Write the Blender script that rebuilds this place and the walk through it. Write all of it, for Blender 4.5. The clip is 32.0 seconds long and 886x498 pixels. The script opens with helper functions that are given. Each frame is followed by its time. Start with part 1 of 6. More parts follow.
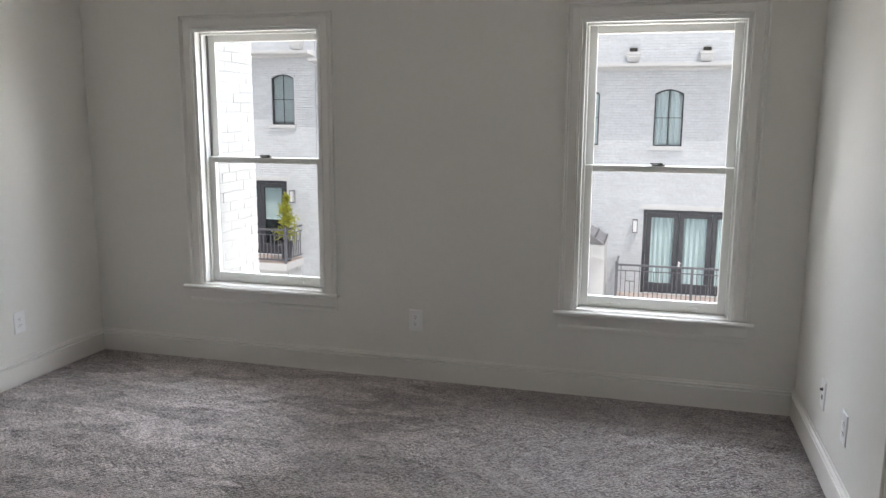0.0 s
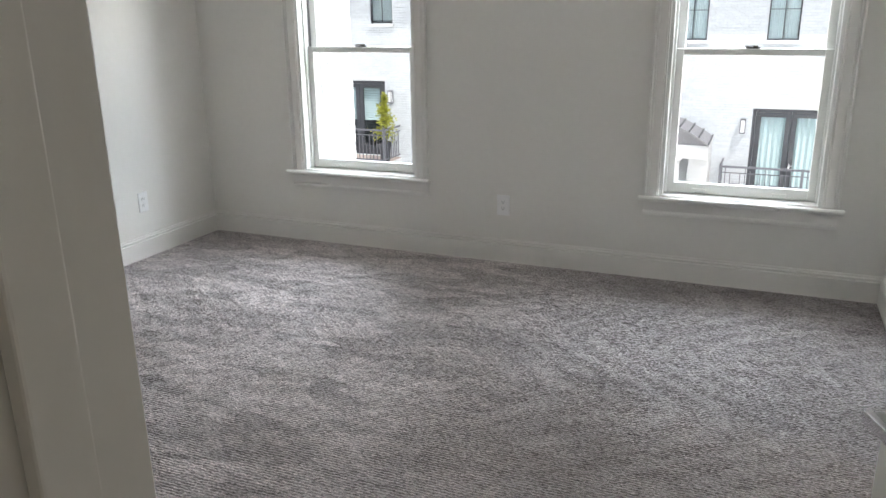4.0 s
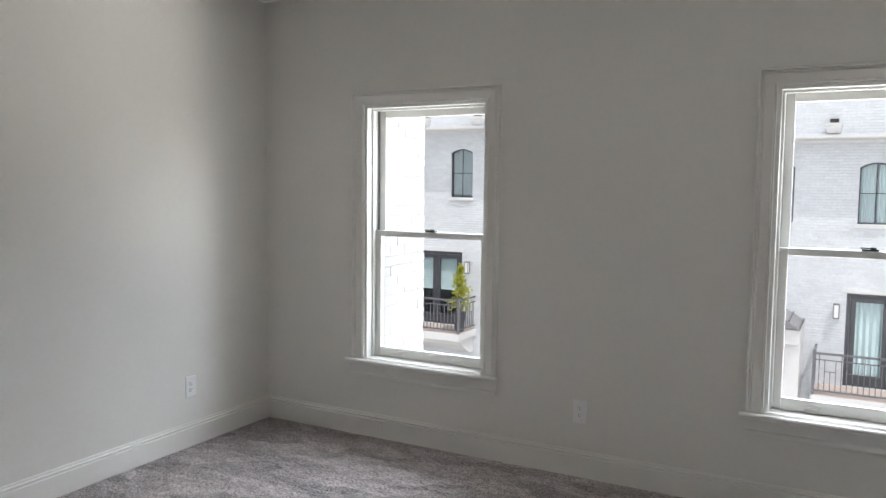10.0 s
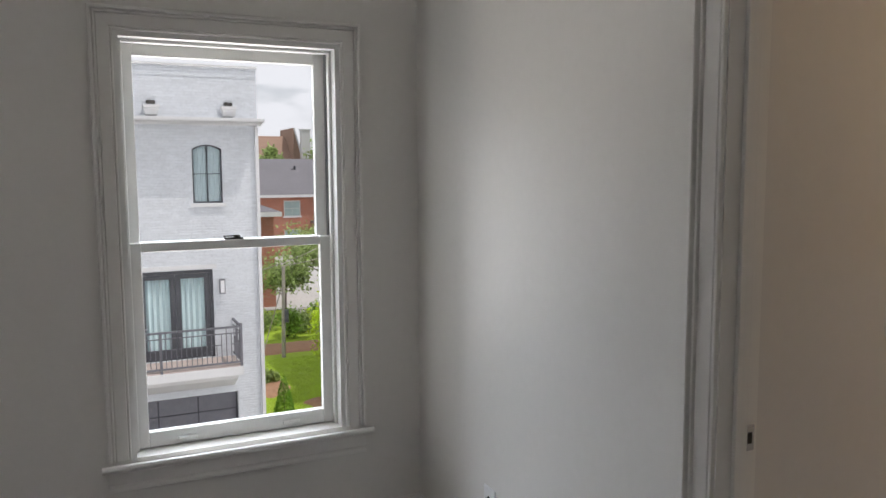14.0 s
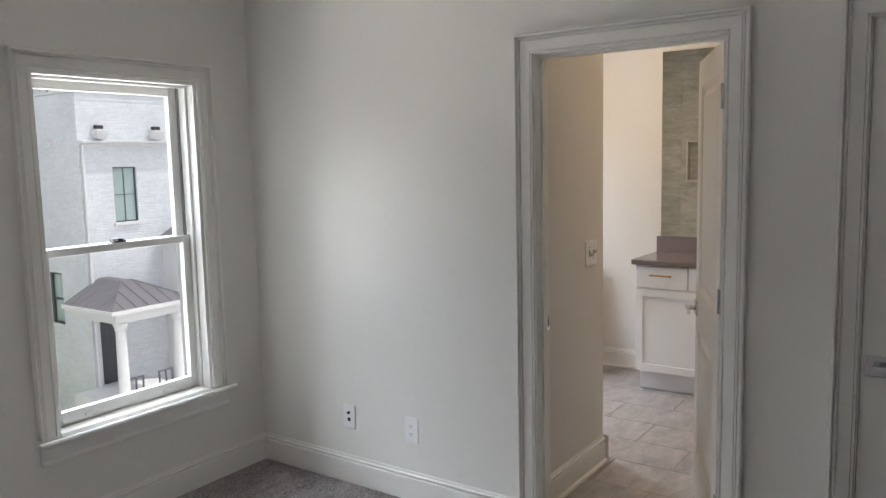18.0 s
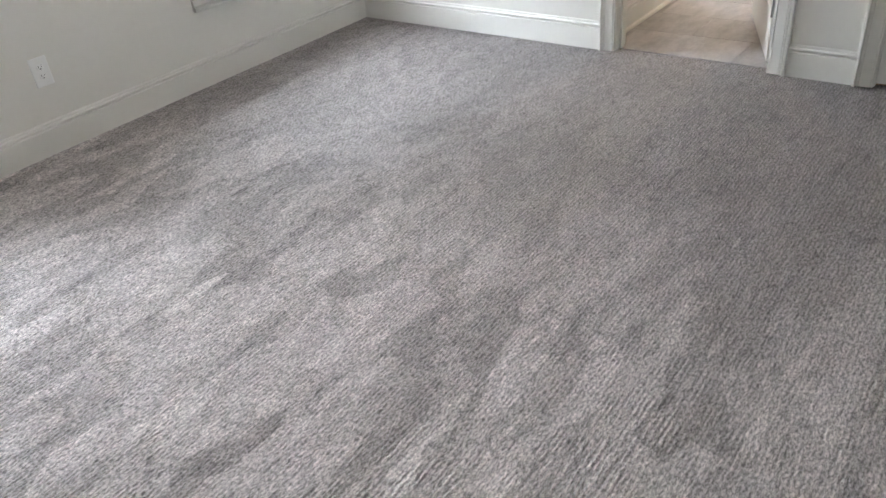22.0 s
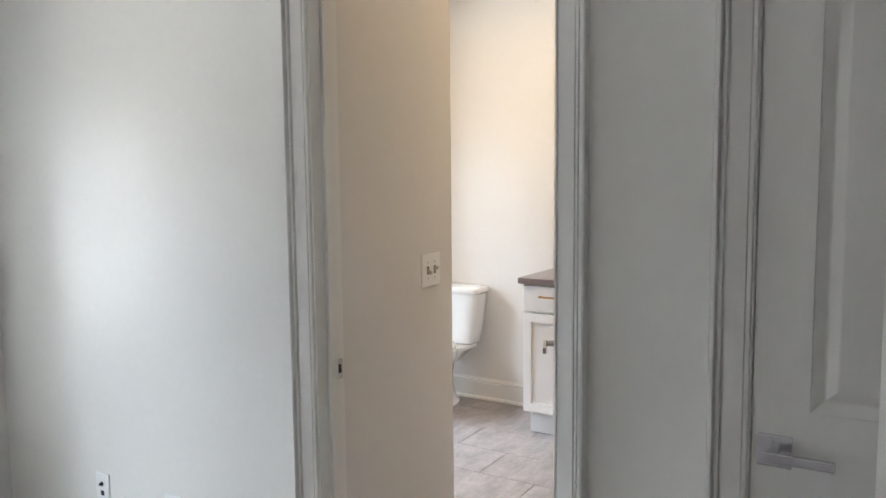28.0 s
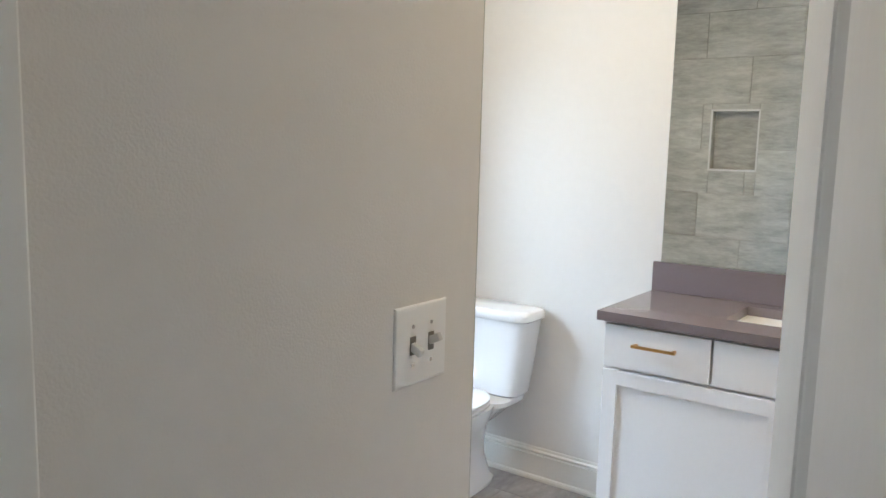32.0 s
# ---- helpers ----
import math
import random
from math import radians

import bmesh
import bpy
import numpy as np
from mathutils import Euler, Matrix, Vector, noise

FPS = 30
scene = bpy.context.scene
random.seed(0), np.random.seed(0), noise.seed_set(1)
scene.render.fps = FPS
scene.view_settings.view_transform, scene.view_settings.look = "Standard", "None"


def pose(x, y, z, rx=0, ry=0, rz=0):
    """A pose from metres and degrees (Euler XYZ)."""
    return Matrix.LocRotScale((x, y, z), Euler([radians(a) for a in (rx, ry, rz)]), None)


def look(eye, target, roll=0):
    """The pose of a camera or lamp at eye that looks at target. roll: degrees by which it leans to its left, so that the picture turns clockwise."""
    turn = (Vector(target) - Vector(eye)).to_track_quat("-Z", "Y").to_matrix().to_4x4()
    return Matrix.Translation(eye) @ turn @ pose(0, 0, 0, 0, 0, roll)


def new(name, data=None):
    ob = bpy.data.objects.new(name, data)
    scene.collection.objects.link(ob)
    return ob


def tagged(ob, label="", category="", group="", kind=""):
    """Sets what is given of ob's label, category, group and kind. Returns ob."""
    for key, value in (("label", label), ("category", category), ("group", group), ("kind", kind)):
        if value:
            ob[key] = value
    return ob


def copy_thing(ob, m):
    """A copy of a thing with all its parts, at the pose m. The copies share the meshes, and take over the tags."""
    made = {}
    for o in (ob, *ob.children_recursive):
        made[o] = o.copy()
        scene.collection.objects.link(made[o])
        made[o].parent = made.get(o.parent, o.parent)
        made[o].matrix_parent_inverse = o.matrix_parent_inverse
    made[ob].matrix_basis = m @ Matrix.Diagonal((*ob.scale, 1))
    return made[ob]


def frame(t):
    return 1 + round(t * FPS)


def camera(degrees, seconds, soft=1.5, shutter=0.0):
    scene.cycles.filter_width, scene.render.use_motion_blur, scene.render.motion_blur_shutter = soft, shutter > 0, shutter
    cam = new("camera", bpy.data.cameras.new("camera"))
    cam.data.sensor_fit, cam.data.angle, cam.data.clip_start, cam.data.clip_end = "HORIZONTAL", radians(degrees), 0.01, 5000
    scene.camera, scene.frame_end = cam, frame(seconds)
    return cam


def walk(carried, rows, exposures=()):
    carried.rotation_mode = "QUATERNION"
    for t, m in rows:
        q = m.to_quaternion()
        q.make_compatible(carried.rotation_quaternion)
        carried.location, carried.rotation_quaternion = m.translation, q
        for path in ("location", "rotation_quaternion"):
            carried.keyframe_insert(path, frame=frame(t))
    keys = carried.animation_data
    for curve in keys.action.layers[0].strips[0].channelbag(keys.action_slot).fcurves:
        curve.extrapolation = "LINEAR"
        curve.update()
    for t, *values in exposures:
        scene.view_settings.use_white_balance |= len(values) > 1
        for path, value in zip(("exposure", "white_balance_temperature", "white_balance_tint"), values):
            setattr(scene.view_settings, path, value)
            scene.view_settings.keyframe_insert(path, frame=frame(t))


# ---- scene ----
cam = camera(59.92, 32.0)
# seconds, eye, target, roll
PATH = [
    (0, (-0.757, -4.100, 1.517), (-1.274, -2.199, 1.173), 0.3),
    (0.5, (-0.789, -4.036, 1.510), (-1.512, -2.209, 1.136), 0.2),
    (1, (-0.738, -4.043, 1.511), (-1.718, -2.344, 1.120), -1.0),
    (1.5, (-0.669, -4.075, 1.500), (-1.827, -2.501, 1.078), -2.8),
    (2, (-0.629, -4.116, 1.487), (-1.814, -2.579, 1.001), -3.9),
    (2.5, (-0.648, -4.176, 1.474), (-1.712, -2.576, 0.920), -3.3),
    (4.5, (-0.638, -4.264, 1.446), (-1.351, -2.479, 0.895), -0.4),
    (5, (-0.609, -4.217, 1.482), (-1.398, -2.431, 1.050), -0.7),
    (5.5, (-0.570, -4.180, 1.507), (-1.479, -2.419, 1.238), -0.7),
    (6, (-0.549, -4.142, 1.550), (-1.592, -2.438, 1.459), -0.6),
    (6.5, (-0.536, -4.160, 1.587), (-1.679, -2.521, 1.669), -0.2),
    (7, (-0.513, -4.138, 1.616), (-1.721, -2.561, 1.848), 0.6),
    (7.5, (-0.501, -4.136, 1.633), (-1.726, -2.591, 1.967), 1.2),
    (8, (-0.510, -4.143, 1.612), (-1.723, -2.587, 1.943), 1.7),
    (8.5, (-0.529, -4.144, 1.588), (-1.705, -2.542, 1.809), 1.9),
    (9, (-0.596, -4.074, 1.562), (-1.700, -2.408, 1.635), 1.5),
    (9.5, (-0.694, -3.942, 1.544), (-1.718, -2.225, 1.483), 1.0),
    (10, (-0.787, -3.851, 1.528), (-1.734, -2.097, 1.366), 0.6),
    (10.5, (-0.829, -3.696, 1.492), (-1.702, -1.911, 1.271), 0.1),
    (11, (-0.830, -3.469, 1.500), (-1.616, -1.647, 1.249), -0.2),
    (11.5, (-0.866, -3.336, 1.501), (-1.506, -1.458, 1.248), -0.3),
    (12, (-0.992, -3.194, 1.498), (-1.316, -1.236, 1.249), -0.2),
    (12.5, (-1.086, -3.108, 1.500), (-1.050, -1.122, 1.260), -0.1),
    (13, (-1.108, -3.012, 1.504), (-0.763, -1.055, 1.274), -0.1),
    (13.5, (-1.156, -2.929, 1.500), (-0.545, -1.037, 1.282), -0.3),
    (14, (-1.258, -2.925, 1.517), (-0.413, -1.123, 1.314), -0.3),
    (14.5, (-1.475, -2.940, 1.545), (-0.446, -1.235, 1.365), -0.4),
    (15, (-1.652, -3.032, 1.577), (-0.482, -1.418, 1.423), -0.6),
    (15.5, (-1.750, -3.156, 1.560), (-0.502, -1.598, 1.439), -0.3),
    (17.5, (-2.568, -3.173, 1.557), (-0.974, -1.979, 1.366), -1.0),
    (18, (-2.765, -3.150, 1.606), (-1.137, -2.011, 1.373), -1.3),
    (18.5, (-2.983, -3.129, 1.600), (-1.327, -2.032, 1.366), -1.6),
    (19, (-3.201, -3.255, 1.537), (-1.542, -2.163, 1.302), -2.0),
    (19.5, (-3.329, -3.344, 1.542), (-1.706, -2.215, 1.241), -3.0),
    (20, (-3.443, -3.331, 1.487), (-1.884, -2.160, 1.042), -3.6),
    (20.5, (-3.516, -3.328, 1.463), (-2.037, -2.149, 0.814), -4.9),
    (21, (-3.529, -3.311, 1.424), (-2.141, -2.163, 0.557), -5.5),
    (21.5, (-3.539, -3.276, 1.370), (-2.241, -2.179, 0.315), -5.9),
    (22, (-3.486, -3.324, 1.357), (-2.199, -2.251, 0.265), -6.0),
    (22.5, (-3.463, -3.314, 1.418), (-2.041, -2.324, 0.419), -4.4),
    (23, (-3.432, -3.331, 1.448), (-1.884, -2.389, 0.601), -3.0),
    (23.5, (-3.398, -3.334, 1.462), (-1.756, -2.413, 0.785), -1.4),
    (24, (-3.359, -3.332, 1.488), (-1.653, -2.434, 0.953), -0.6),
    (24.5, (-3.313, -3.299, 1.511), (-1.551, -2.458, 1.074), -0.6),
    (25, (-3.210, -3.206, 1.514), (-1.404, -2.435, 1.136), -0.4),
    (25.5, (-3.130, -3.089, 1.478), (-1.271, -2.419, 1.169), 0.8),
    (27.5, (-1.913, -3.171, 1.473), (-0.153, -2.246, 1.254), -0.4),
    (28, (-1.655, -3.141, 1.483), (0.034, -2.088, 1.289), -0.6),
    (28.5, (-1.427, -3.004, 1.479), (0.246, -1.929, 1.268), 0.2),
    (29, (-1.216, -2.889, 1.498), (0.468, -1.834, 1.273), 0.6),
    (29.5, (-0.920, -2.764, 1.476), (0.732, -1.661, 1.245), 0.1),
    (30, (-0.693, -2.613, 1.457), (0.911, -1.446, 1.201), 0.5),
    (30.5, (-0.513, -2.452, 1.456), (1.125, -1.332, 1.205), 2.0),
    (31, (-0.376, -2.387, 1.458), (1.295, -1.313, 1.227), 2.6),
    (31.5, (-0.240, -2.330, 1.439), (1.398, -1.208, 1.199), 2.0),
    (32, (-0.169, -2.282, 1.425), (1.444, -1.129, 1.164), 1.5),
]
# plan, in metres: x east, y north, the bedroom's north-east corner at the origin
XW, YS, H = -4.167, -3.960, 2.680        # bedroom west and south walls, ceiling
W1, W2, W3 = -3.000, -0.733, 1.72       # middles of the bedroom windows and the bathroom window
DH = 2.011                             # door head
BD0, BD1 = -2.420, -1.673                # bathroom doorway
CD0, CD1 = -3.495, -2.854               # closet doorway
ED0, ED1 = -0.970, -0.075                # entry doorway
STX, STY = 0.910, -1.580               # end and face of the short bathroom wall
BX1, BYS = 2.700, -2.56                 # bathroom back and end walls
VY1 = -1.263                            # vanity's near end
NY0, NY1, NZ0, NZ1 = -0.965, -0.653, 1.323, 1.727  # shower niche
YH = -5.4                              # hallway's far wall
BD_TURN, ED_TURN = 23.0, 112.1
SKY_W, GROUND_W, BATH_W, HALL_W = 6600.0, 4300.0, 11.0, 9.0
MIR_T, TOILET_Y = 2.32, -0.555
# seconds, stops, kelvin, tint
EXPOSURES = [
    (0, -0.74, 6600, 13), (1, -0.62, 6600, 14), (2, -0.18, 6500, 12), (4.6, -0.22, 6450, 10), (5.2, -0.30, 6450, 10), (6, -0.66, 6700, 14), (7, -0.52, 6600, 13), (8, -0.42, 6400, 11), (9, -0.50, 6300, 10), (10, -0.60, 6500, 12), (11, -0.93, 6700, 14),
    (12, -0.95, 6800, 15), (13, -0.95, 6700, 15), (15, -1.22, 6500, 14), (18, -0.68, 6500, 13), (19, -0.68, 6400, 13), (20, -0.56, 6300, 12), (21, -0.20, 6450, 10),
    (22, 0.34, 6450, 10), (23, 0.22, 6550, 11), (24, -0.11, 6500, 11), (25, -0.26, 6350, 11), (28, -0.12, 6250, 11), (29, -0.16, 6200, 11), (30, -0.22, 6500, 11), (31, -0.20, 5800, 7), (32, -0.08, 5500, 6),
]
walk(cam, [(t, look(eye, target, roll)) for t, eye, target, roll in PATH], EXPOSURES)

# world, sun and daylight
world = bpy.data.worlds.new("sky")
scene.world = world
world.use_nodes = True
wn = world.node_tree
sky = wn.nodes.new("ShaderNodeTexSky")
sky.sky_type = "NISHITA"
sky.sun_disc = False
SUN_EL, SUN_AZ = 66.0, 127.0          # degrees: height, and clockwise from +y
sky.sun_elevation, sky.sun_rotation = radians(SUN_EL), radians(SUN_AZ)
sky.air_density, sky.dust_density, sky.ozone_density = 1.0, 1.5, 1.0
gc = wn.nodes.new("ShaderNodeTexCoord")
mp = wn.nodes.new("ShaderNodeMapping")
mp.inputs["Scale"].default_value = (1, 1, 3.2)
wn.links.new(gc.outputs["Generated"], mp.inputs[0])
cl = wn.nodes.new("ShaderNodeTexNoise")
cl.inputs["Scale"].default_value, cl.inputs["Detail"].default_value, cl.inputs["Roughness"].default_value = 5.0, 7, 0.55
wn.links.new(mp.outputs[0], cl.inputs["Vector"])
cr = wn.nodes.new("ShaderNodeMapRange")
cr.inputs["From Min"].default_value, cr.inputs["From Max"].default_value = 0.20, 0.45
wn.links.new(cl.outputs["Fac"], cr.inputs["Value"])
mx = wn.nodes.new("ShaderNodeMix")
mx.data_type = "RGBA"
wn.links.new(cr.outputs[0], mx.inputs["Factor"])
wn.links.new(sky.outputs[0], mx.inputs[6])
mx.inputs[7].default_value = (12.0, 12.4, 13.0, 1)
wn.links.new(mx.outputs[2], wn.nodes["Background"].inputs[0])
wn.nodes["Background"].inputs[1].default_value = 0.15

sun_lamp = bpy.data.lights.new("sun", "SUN")
sun_lamp.energy, sun_lamp.angle, sun_lamp.color = 5.0, radians(0.5), (1.0, 0.96, 0.9)
sun = new("sun", sun_lamp)
sun_way = Vector((math.sin(radians(SUN_AZ)) * math.cos(radians(SUN_EL)), math.cos(radians(SUN_AZ)) * math.cos(radians(SUN_EL)), math.sin(radians(SUN_EL))))
sun.rotation_mode = "QUATERNION"
sun.rotation_quaternion = sun_way.to_track_quat("Z", "Y")


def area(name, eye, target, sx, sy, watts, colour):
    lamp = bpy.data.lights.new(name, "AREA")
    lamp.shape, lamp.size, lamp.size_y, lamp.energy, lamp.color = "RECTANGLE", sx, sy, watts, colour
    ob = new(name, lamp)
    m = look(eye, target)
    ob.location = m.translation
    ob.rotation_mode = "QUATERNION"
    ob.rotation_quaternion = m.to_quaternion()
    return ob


# lamps added out of view boost window daylight: sky from above, sunlit court from below
area("daylight_boost", (1.8, 6.0, 7.1), (1.8, -2.0, 7.1), 16.0, 8.0, SKY_W, (0.80, 0.89, 1.0))
area("daylight_boost", (1.2, 6.0, -4.35), (1.2, -2.5, -4.35), 14.0, 5.1, GROUND_W, (1.0, 0.985, 0.955))
# lamp added behind the entry to brighten the open door; its source is unseen
area("hall_fill", (-1.9, YH - 0.03, 1.45), (-1.9, -3.0, 1.45), 1.2, 1.3, HALL_W, (1.0, 0.95, 0.87))


# ---- materials ----
def material(name, colour, rough=0.6, metal=0.0, spec=0.5, grain=None, stain=None, bump=None, stretch=(1, 1, 1), per_piece=0.0, coat=0.0):
    """grain and stain: (scale, strength) of fine and of broad colour change; bump: (scale, depth in metres)."""
    m = bpy.data.materials.new(name)
    m.use_nodes = True
    nt = m.node_tree
    b = nt.nodes["Principled BSDF"]
    b.inputs["Roughness"].default_value, b.inputs["Metallic"].default_value = rough, metal
    b.inputs["Specular IOR Level"].default_value = spec
    b.inputs["Coat Weight"].default_value = coat
    co = nt.nodes.new("ShaderNodeTexCoord")
    mp = nt.nodes.new("ShaderNodeMapping")
    mp.inputs["Scale"].default_value = stretch
    nt.links.new(co.outputs["Object"], mp.inputs[0])
    col = nt.nodes.new("ShaderNodeRGB")
    col.outputs[0].default_value = (*colour, 1)
    out = col.outputs[0]

    def vary(out, fac, strength):
        r = nt.nodes.new("ShaderNodeMapRange")
        r.inputs["From Min"].default_value, r.inputs["From Max"].default_value = 0.25, 0.75
        r.inputs["To Min"].default_value, r.inputs["To Max"].default_value = 1 - strength, 1 + strength
        nt.links.new(fac, r.inputs["Value"])
        mix = nt.nodes.new("ShaderNodeVectorMath")
        mix.operation = "SCALE"
        nt.links.new(out, mix.inputs[0])
        nt.links.new(r.outputs[0], mix.inputs["Scale"])
        return mix.outputs[0]

    for pair in (stain, grain):
        if pair:
            n = nt.nodes.new("ShaderNodeTexNoise")
            n.inputs["Scale"].default_value, n.inputs["Detail"].default_value = pair[0], 4
            nt.links.new(mp.outputs[0], n.inputs["Vector"])
            out = vary(out, n.outputs["Fac"], pair[1])
            if pair is stain:
                rr = nt.nodes.new("ShaderNodeMapRange")
                rr.inputs["To Min"].default_value, rr.inputs["To Max"].default_value = max(0.02, rough - 0.08), min(1, rough + 0.08)
                nt.links.new(n.outputs["Fac"], rr.inputs["Value"])
                nt.links.new(rr.outputs[0], b.inputs["Roughness"])
    if per_piece:
        info = nt.nodes.new("ShaderNodeObjectInfo")
        out = vary(out, info.outputs["Random"], per_piece)
    nt.links.new(out, b.inputs["Base Color"])
    if bump:
        n = nt.nodes.new("ShaderNodeTexNoise")
        n.inputs["Scale"].default_value, n.inputs["Detail"].default_value = bump[0], 5
        nt.links.new(mp.outputs[0], n.inputs["Vector"])
        bp = nt.nodes.new("ShaderNodeBump")
        bp.inputs["Distance"].default_value = bump[1]
        nt.links.new(n.outputs["Fac"], bp.inputs["Height"])
        nt.links.new(bp.outputs[0], b.inputs["Normal"])
    return m


WALL = material("wall_paint", (0.77, 0.755, 0.71), 0.62, stain=(0.7, 0.02), grain=(30, 0.012), bump=(260, 0.0006))
BATH_WALL = material("bath_wall_paint", (0.72, 0.70, 0.67), 0.6, stain=(0.7, 0.02), grain=(30, 0.012), bump=(260, 0.0006))
CEIL = material("ceiling_paint", (0.80, 0.79, 0.775), 0.85, stain=(0.6, 0.02), bump=(200, 0.0008))
TRIM = material("trim_paint", (0.80, 0.785, 0.745), 0.36, stain=(2.0, 0.02), grain=(60, 0.01), bump=(120, 0.0001))
DOOR = material("door_paint", (0.80, 0.785, 0.745), 0.38, stain=(1.5, 0.02), grain=(90, 0.012), bump=(90, 0.0003), stretch=(1, 1, 0.25))
VINYL = material("sash_paint", (0.80, 0.80, 0.77), 0.35, stain=(3, 0.015), bump=(60, 0.0002))
# white outer frame darkened in colour to offset glare from the daylight lamps
VINYL_DIM = material("sash_paint_dimmed", (0.24, 0.24, 0.235), 0.45, stain=(6, 0.03))
PLASTIC = material("white_plastic", (0.84, 0.84, 0.83), 0.3, stain=(8, 0.01))
DARK = material("dark_slot", (0.02, 0.02, 0.022), 0.6, stain=(20, 0.1))
CHROME = material("satin_chrome", (0.62, 0.62, 0.64), 0.22, metal=1.0, stain=(25, 0.05), bump=(400, 0.0001))
BRONZE = material("antique_bronze", (0.30, 0.145, 0.045), 0.34, metal=1.0, stain=(14, 0.12), grain=(120, 0.05))
BRASS = material("brushed_brass", (0.55, 0.32, 0.12), 0.32, metal=1.0, stain=(12, 0.08), grain=(120, 0.06), stretch=(1, 1, 6))
PORCELAIN = material("porcelain", (0.76, 0.76, 0.755), 0.09, stain=(4, 0.01), coat=0.5)
CABINET = material("cabinet_paint", (0.82, 0.82, 0.83), 0.34, stain=(2, 0.015), grain=(80, 0.01))
COUNTER = material("quartz_counter", (0.19, 0.16, 0.168), 0.13, stain=(3, 0.04), grain=(260, 0.05))
HALL = material("hall_floor_oak", (0.30, 0.17, 0.08), 0.35, stain=(2, 0.2), grain=(14, 0.25), stretch=(12, 1, 1), bump=(60, 0.0006))


# ---- building tools ----
def box(bm, x0, x1, y0, y1, z0, z1, bevel=0.0):
    v = [bm.verts.new(p) for p in ((x0, y0, z0), (x1, y0, z0), (x1, y1, z0), (x0, y1, z0), (x0, y0, z1), (x1, y0, z1), (x1, y1, z1), (x0, y1, z1))]
    fs = [bm.faces.new([v[i] for i in q]) for q in ((3, 2, 1, 0), (4, 5, 6, 7), (0, 1, 5, 4), (1, 2, 6, 5), (2, 3, 7, 6), (3, 0, 4, 7))]
    if bevel:
        edges = list({e for f in fs for e in f.edges})
        bmesh.ops.bevel(bm, geom=edges, offset=bevel, segments=2, affect="EDGES", profile=0.5)
    return bm


def boxes(*rows, bevel=0.0):
    bm = bmesh.new()
    for r in rows:
        box(bm, *r, bevel=bevel)
    return bm


def tube(bm, a, b, r0, r1=None, n=12, caps=True):
    a, b = Vector(a), Vector(b)
    r1 = r0 if r1 is None else r1
    q = (b - a).to_track_quat("Z", "Y")
    rings = []
    for p, r in ((a, r0), (b, r1)):
        rings.append([bm.verts.new(p + q @ Vector((r * math.cos(k * math.tau / n), r * math.sin(k * math.tau / n), 0))) for k in range(n)])
    for k in range(n):
        bm.faces.new((rings[0][k], rings[0][(k + 1) % n], rings[1][(k + 1) % n], rings[1][k]))
    if caps:
        bm.faces.new(rings[0][::-1])
        bm.faces.new(rings[1])
    return bm


def lathe(bm, profile, n=32, centre=(0, 0, 0), sx=1.0, sy=1.0):
    """profile: (radius, height) from bottom to top."""
    rings = []
    for r, z in profile:
        if r < 1e-6:
            rings.append([bm.verts.new((centre[0], centre[1], centre[2] + z))])
        else:
            rings.append([bm.verts.new((centre[0] + sx * r * math.cos(k * math.tau / n), centre[1] + sy * r * math.sin(k * math.tau / n), centre[2] + z)) for k in range(n)])
    for a, b in zip(rings, rings[1:]):
        for k in range(n):
            j = (k + 1) % n
            if len(a) == 1 and len(b) > 1:
                bm.faces.new((a[0], b[j], b[k]))
            elif len(b) == 1 and len(a) > 1:
                bm.faces.new((a[k], a[j], b[0]))
            elif len(a) > 1:
                bm.faces.new((a[k], a[j], b[j], b[k]))
    return bm


def sweep(bm, profile, path, across, up, closed=False):
    """Carries a profile of (u, v) along a path of points; across(i) and up(i) give the directions of u and v at each point, mitred."""
    rings = []
    for i, p in enumerate(path):
        rings.append([bm.verts.new(Vector(p) + u * Vector(across[i]) + v * Vector(up[i])) for u, v in profile])
    pairs = list(zip(rings, rings[1:])) + ([(rings[-1], rings[0])] if closed else [])
    for a, b in pairs:
        for k in range(len(profile)):
            j = (k + 1) % len(profile)
            bm.faces.new((a[k], b[k], b[j], a[j]))
    if not closed:
        bm.faces.new(rings[0])
        bm.faces.new(rings[-1][::-1])
    return bm


def mesh_of(name, bm, mat, smooth=False):
    bmesh.ops.recalc_face_normals(bm, faces=bm.faces)
    me = bpy.data.meshes.new(name)
    bm.to_mesh(me)
    bm.free()
    for m in mat if isinstance(mat, (list, tuple)) else [mat]:
        me.materials.append(m)
    if smooth:
        me.polygons.foreach_set("use_smooth", [True] * len(me.polygons))
        me.set_sharp_from_angle(angle=radians(40))
    return me


def part(name, bm, mat, parent, label="", smooth=False):
    ob = new(name, mesh_of(name, bm, mat, smooth))
    ob.parent = parent
    if label:
        tagged(ob, label)
    return ob


def thing(name, label, category, at=(0, 0, 0), turn=0.0, group="", kind=""):
    ob = new(name)
    ob.empty_display_size = 0.1
    ob.location, ob.rotation_euler = at, (0, 0, radians(turn))
    return tagged(ob, label, category, group, kind)


def structure(name, bm, mat, label, smooth=False):
    ob = new(name, mesh_of(name, bm, mat, smooth))
    return tagged(ob, label, name.split("_")[0], kind="structure")


# ---- the large structure ----
T = 0.115                              # inner wall thickness
ST = 0.065                             # short bathroom wall
TN = 0.185                             # outer wall thickness
WT, WB, WH = 2.004, 0.454, 0.405        # window opening: head, foot and half its width

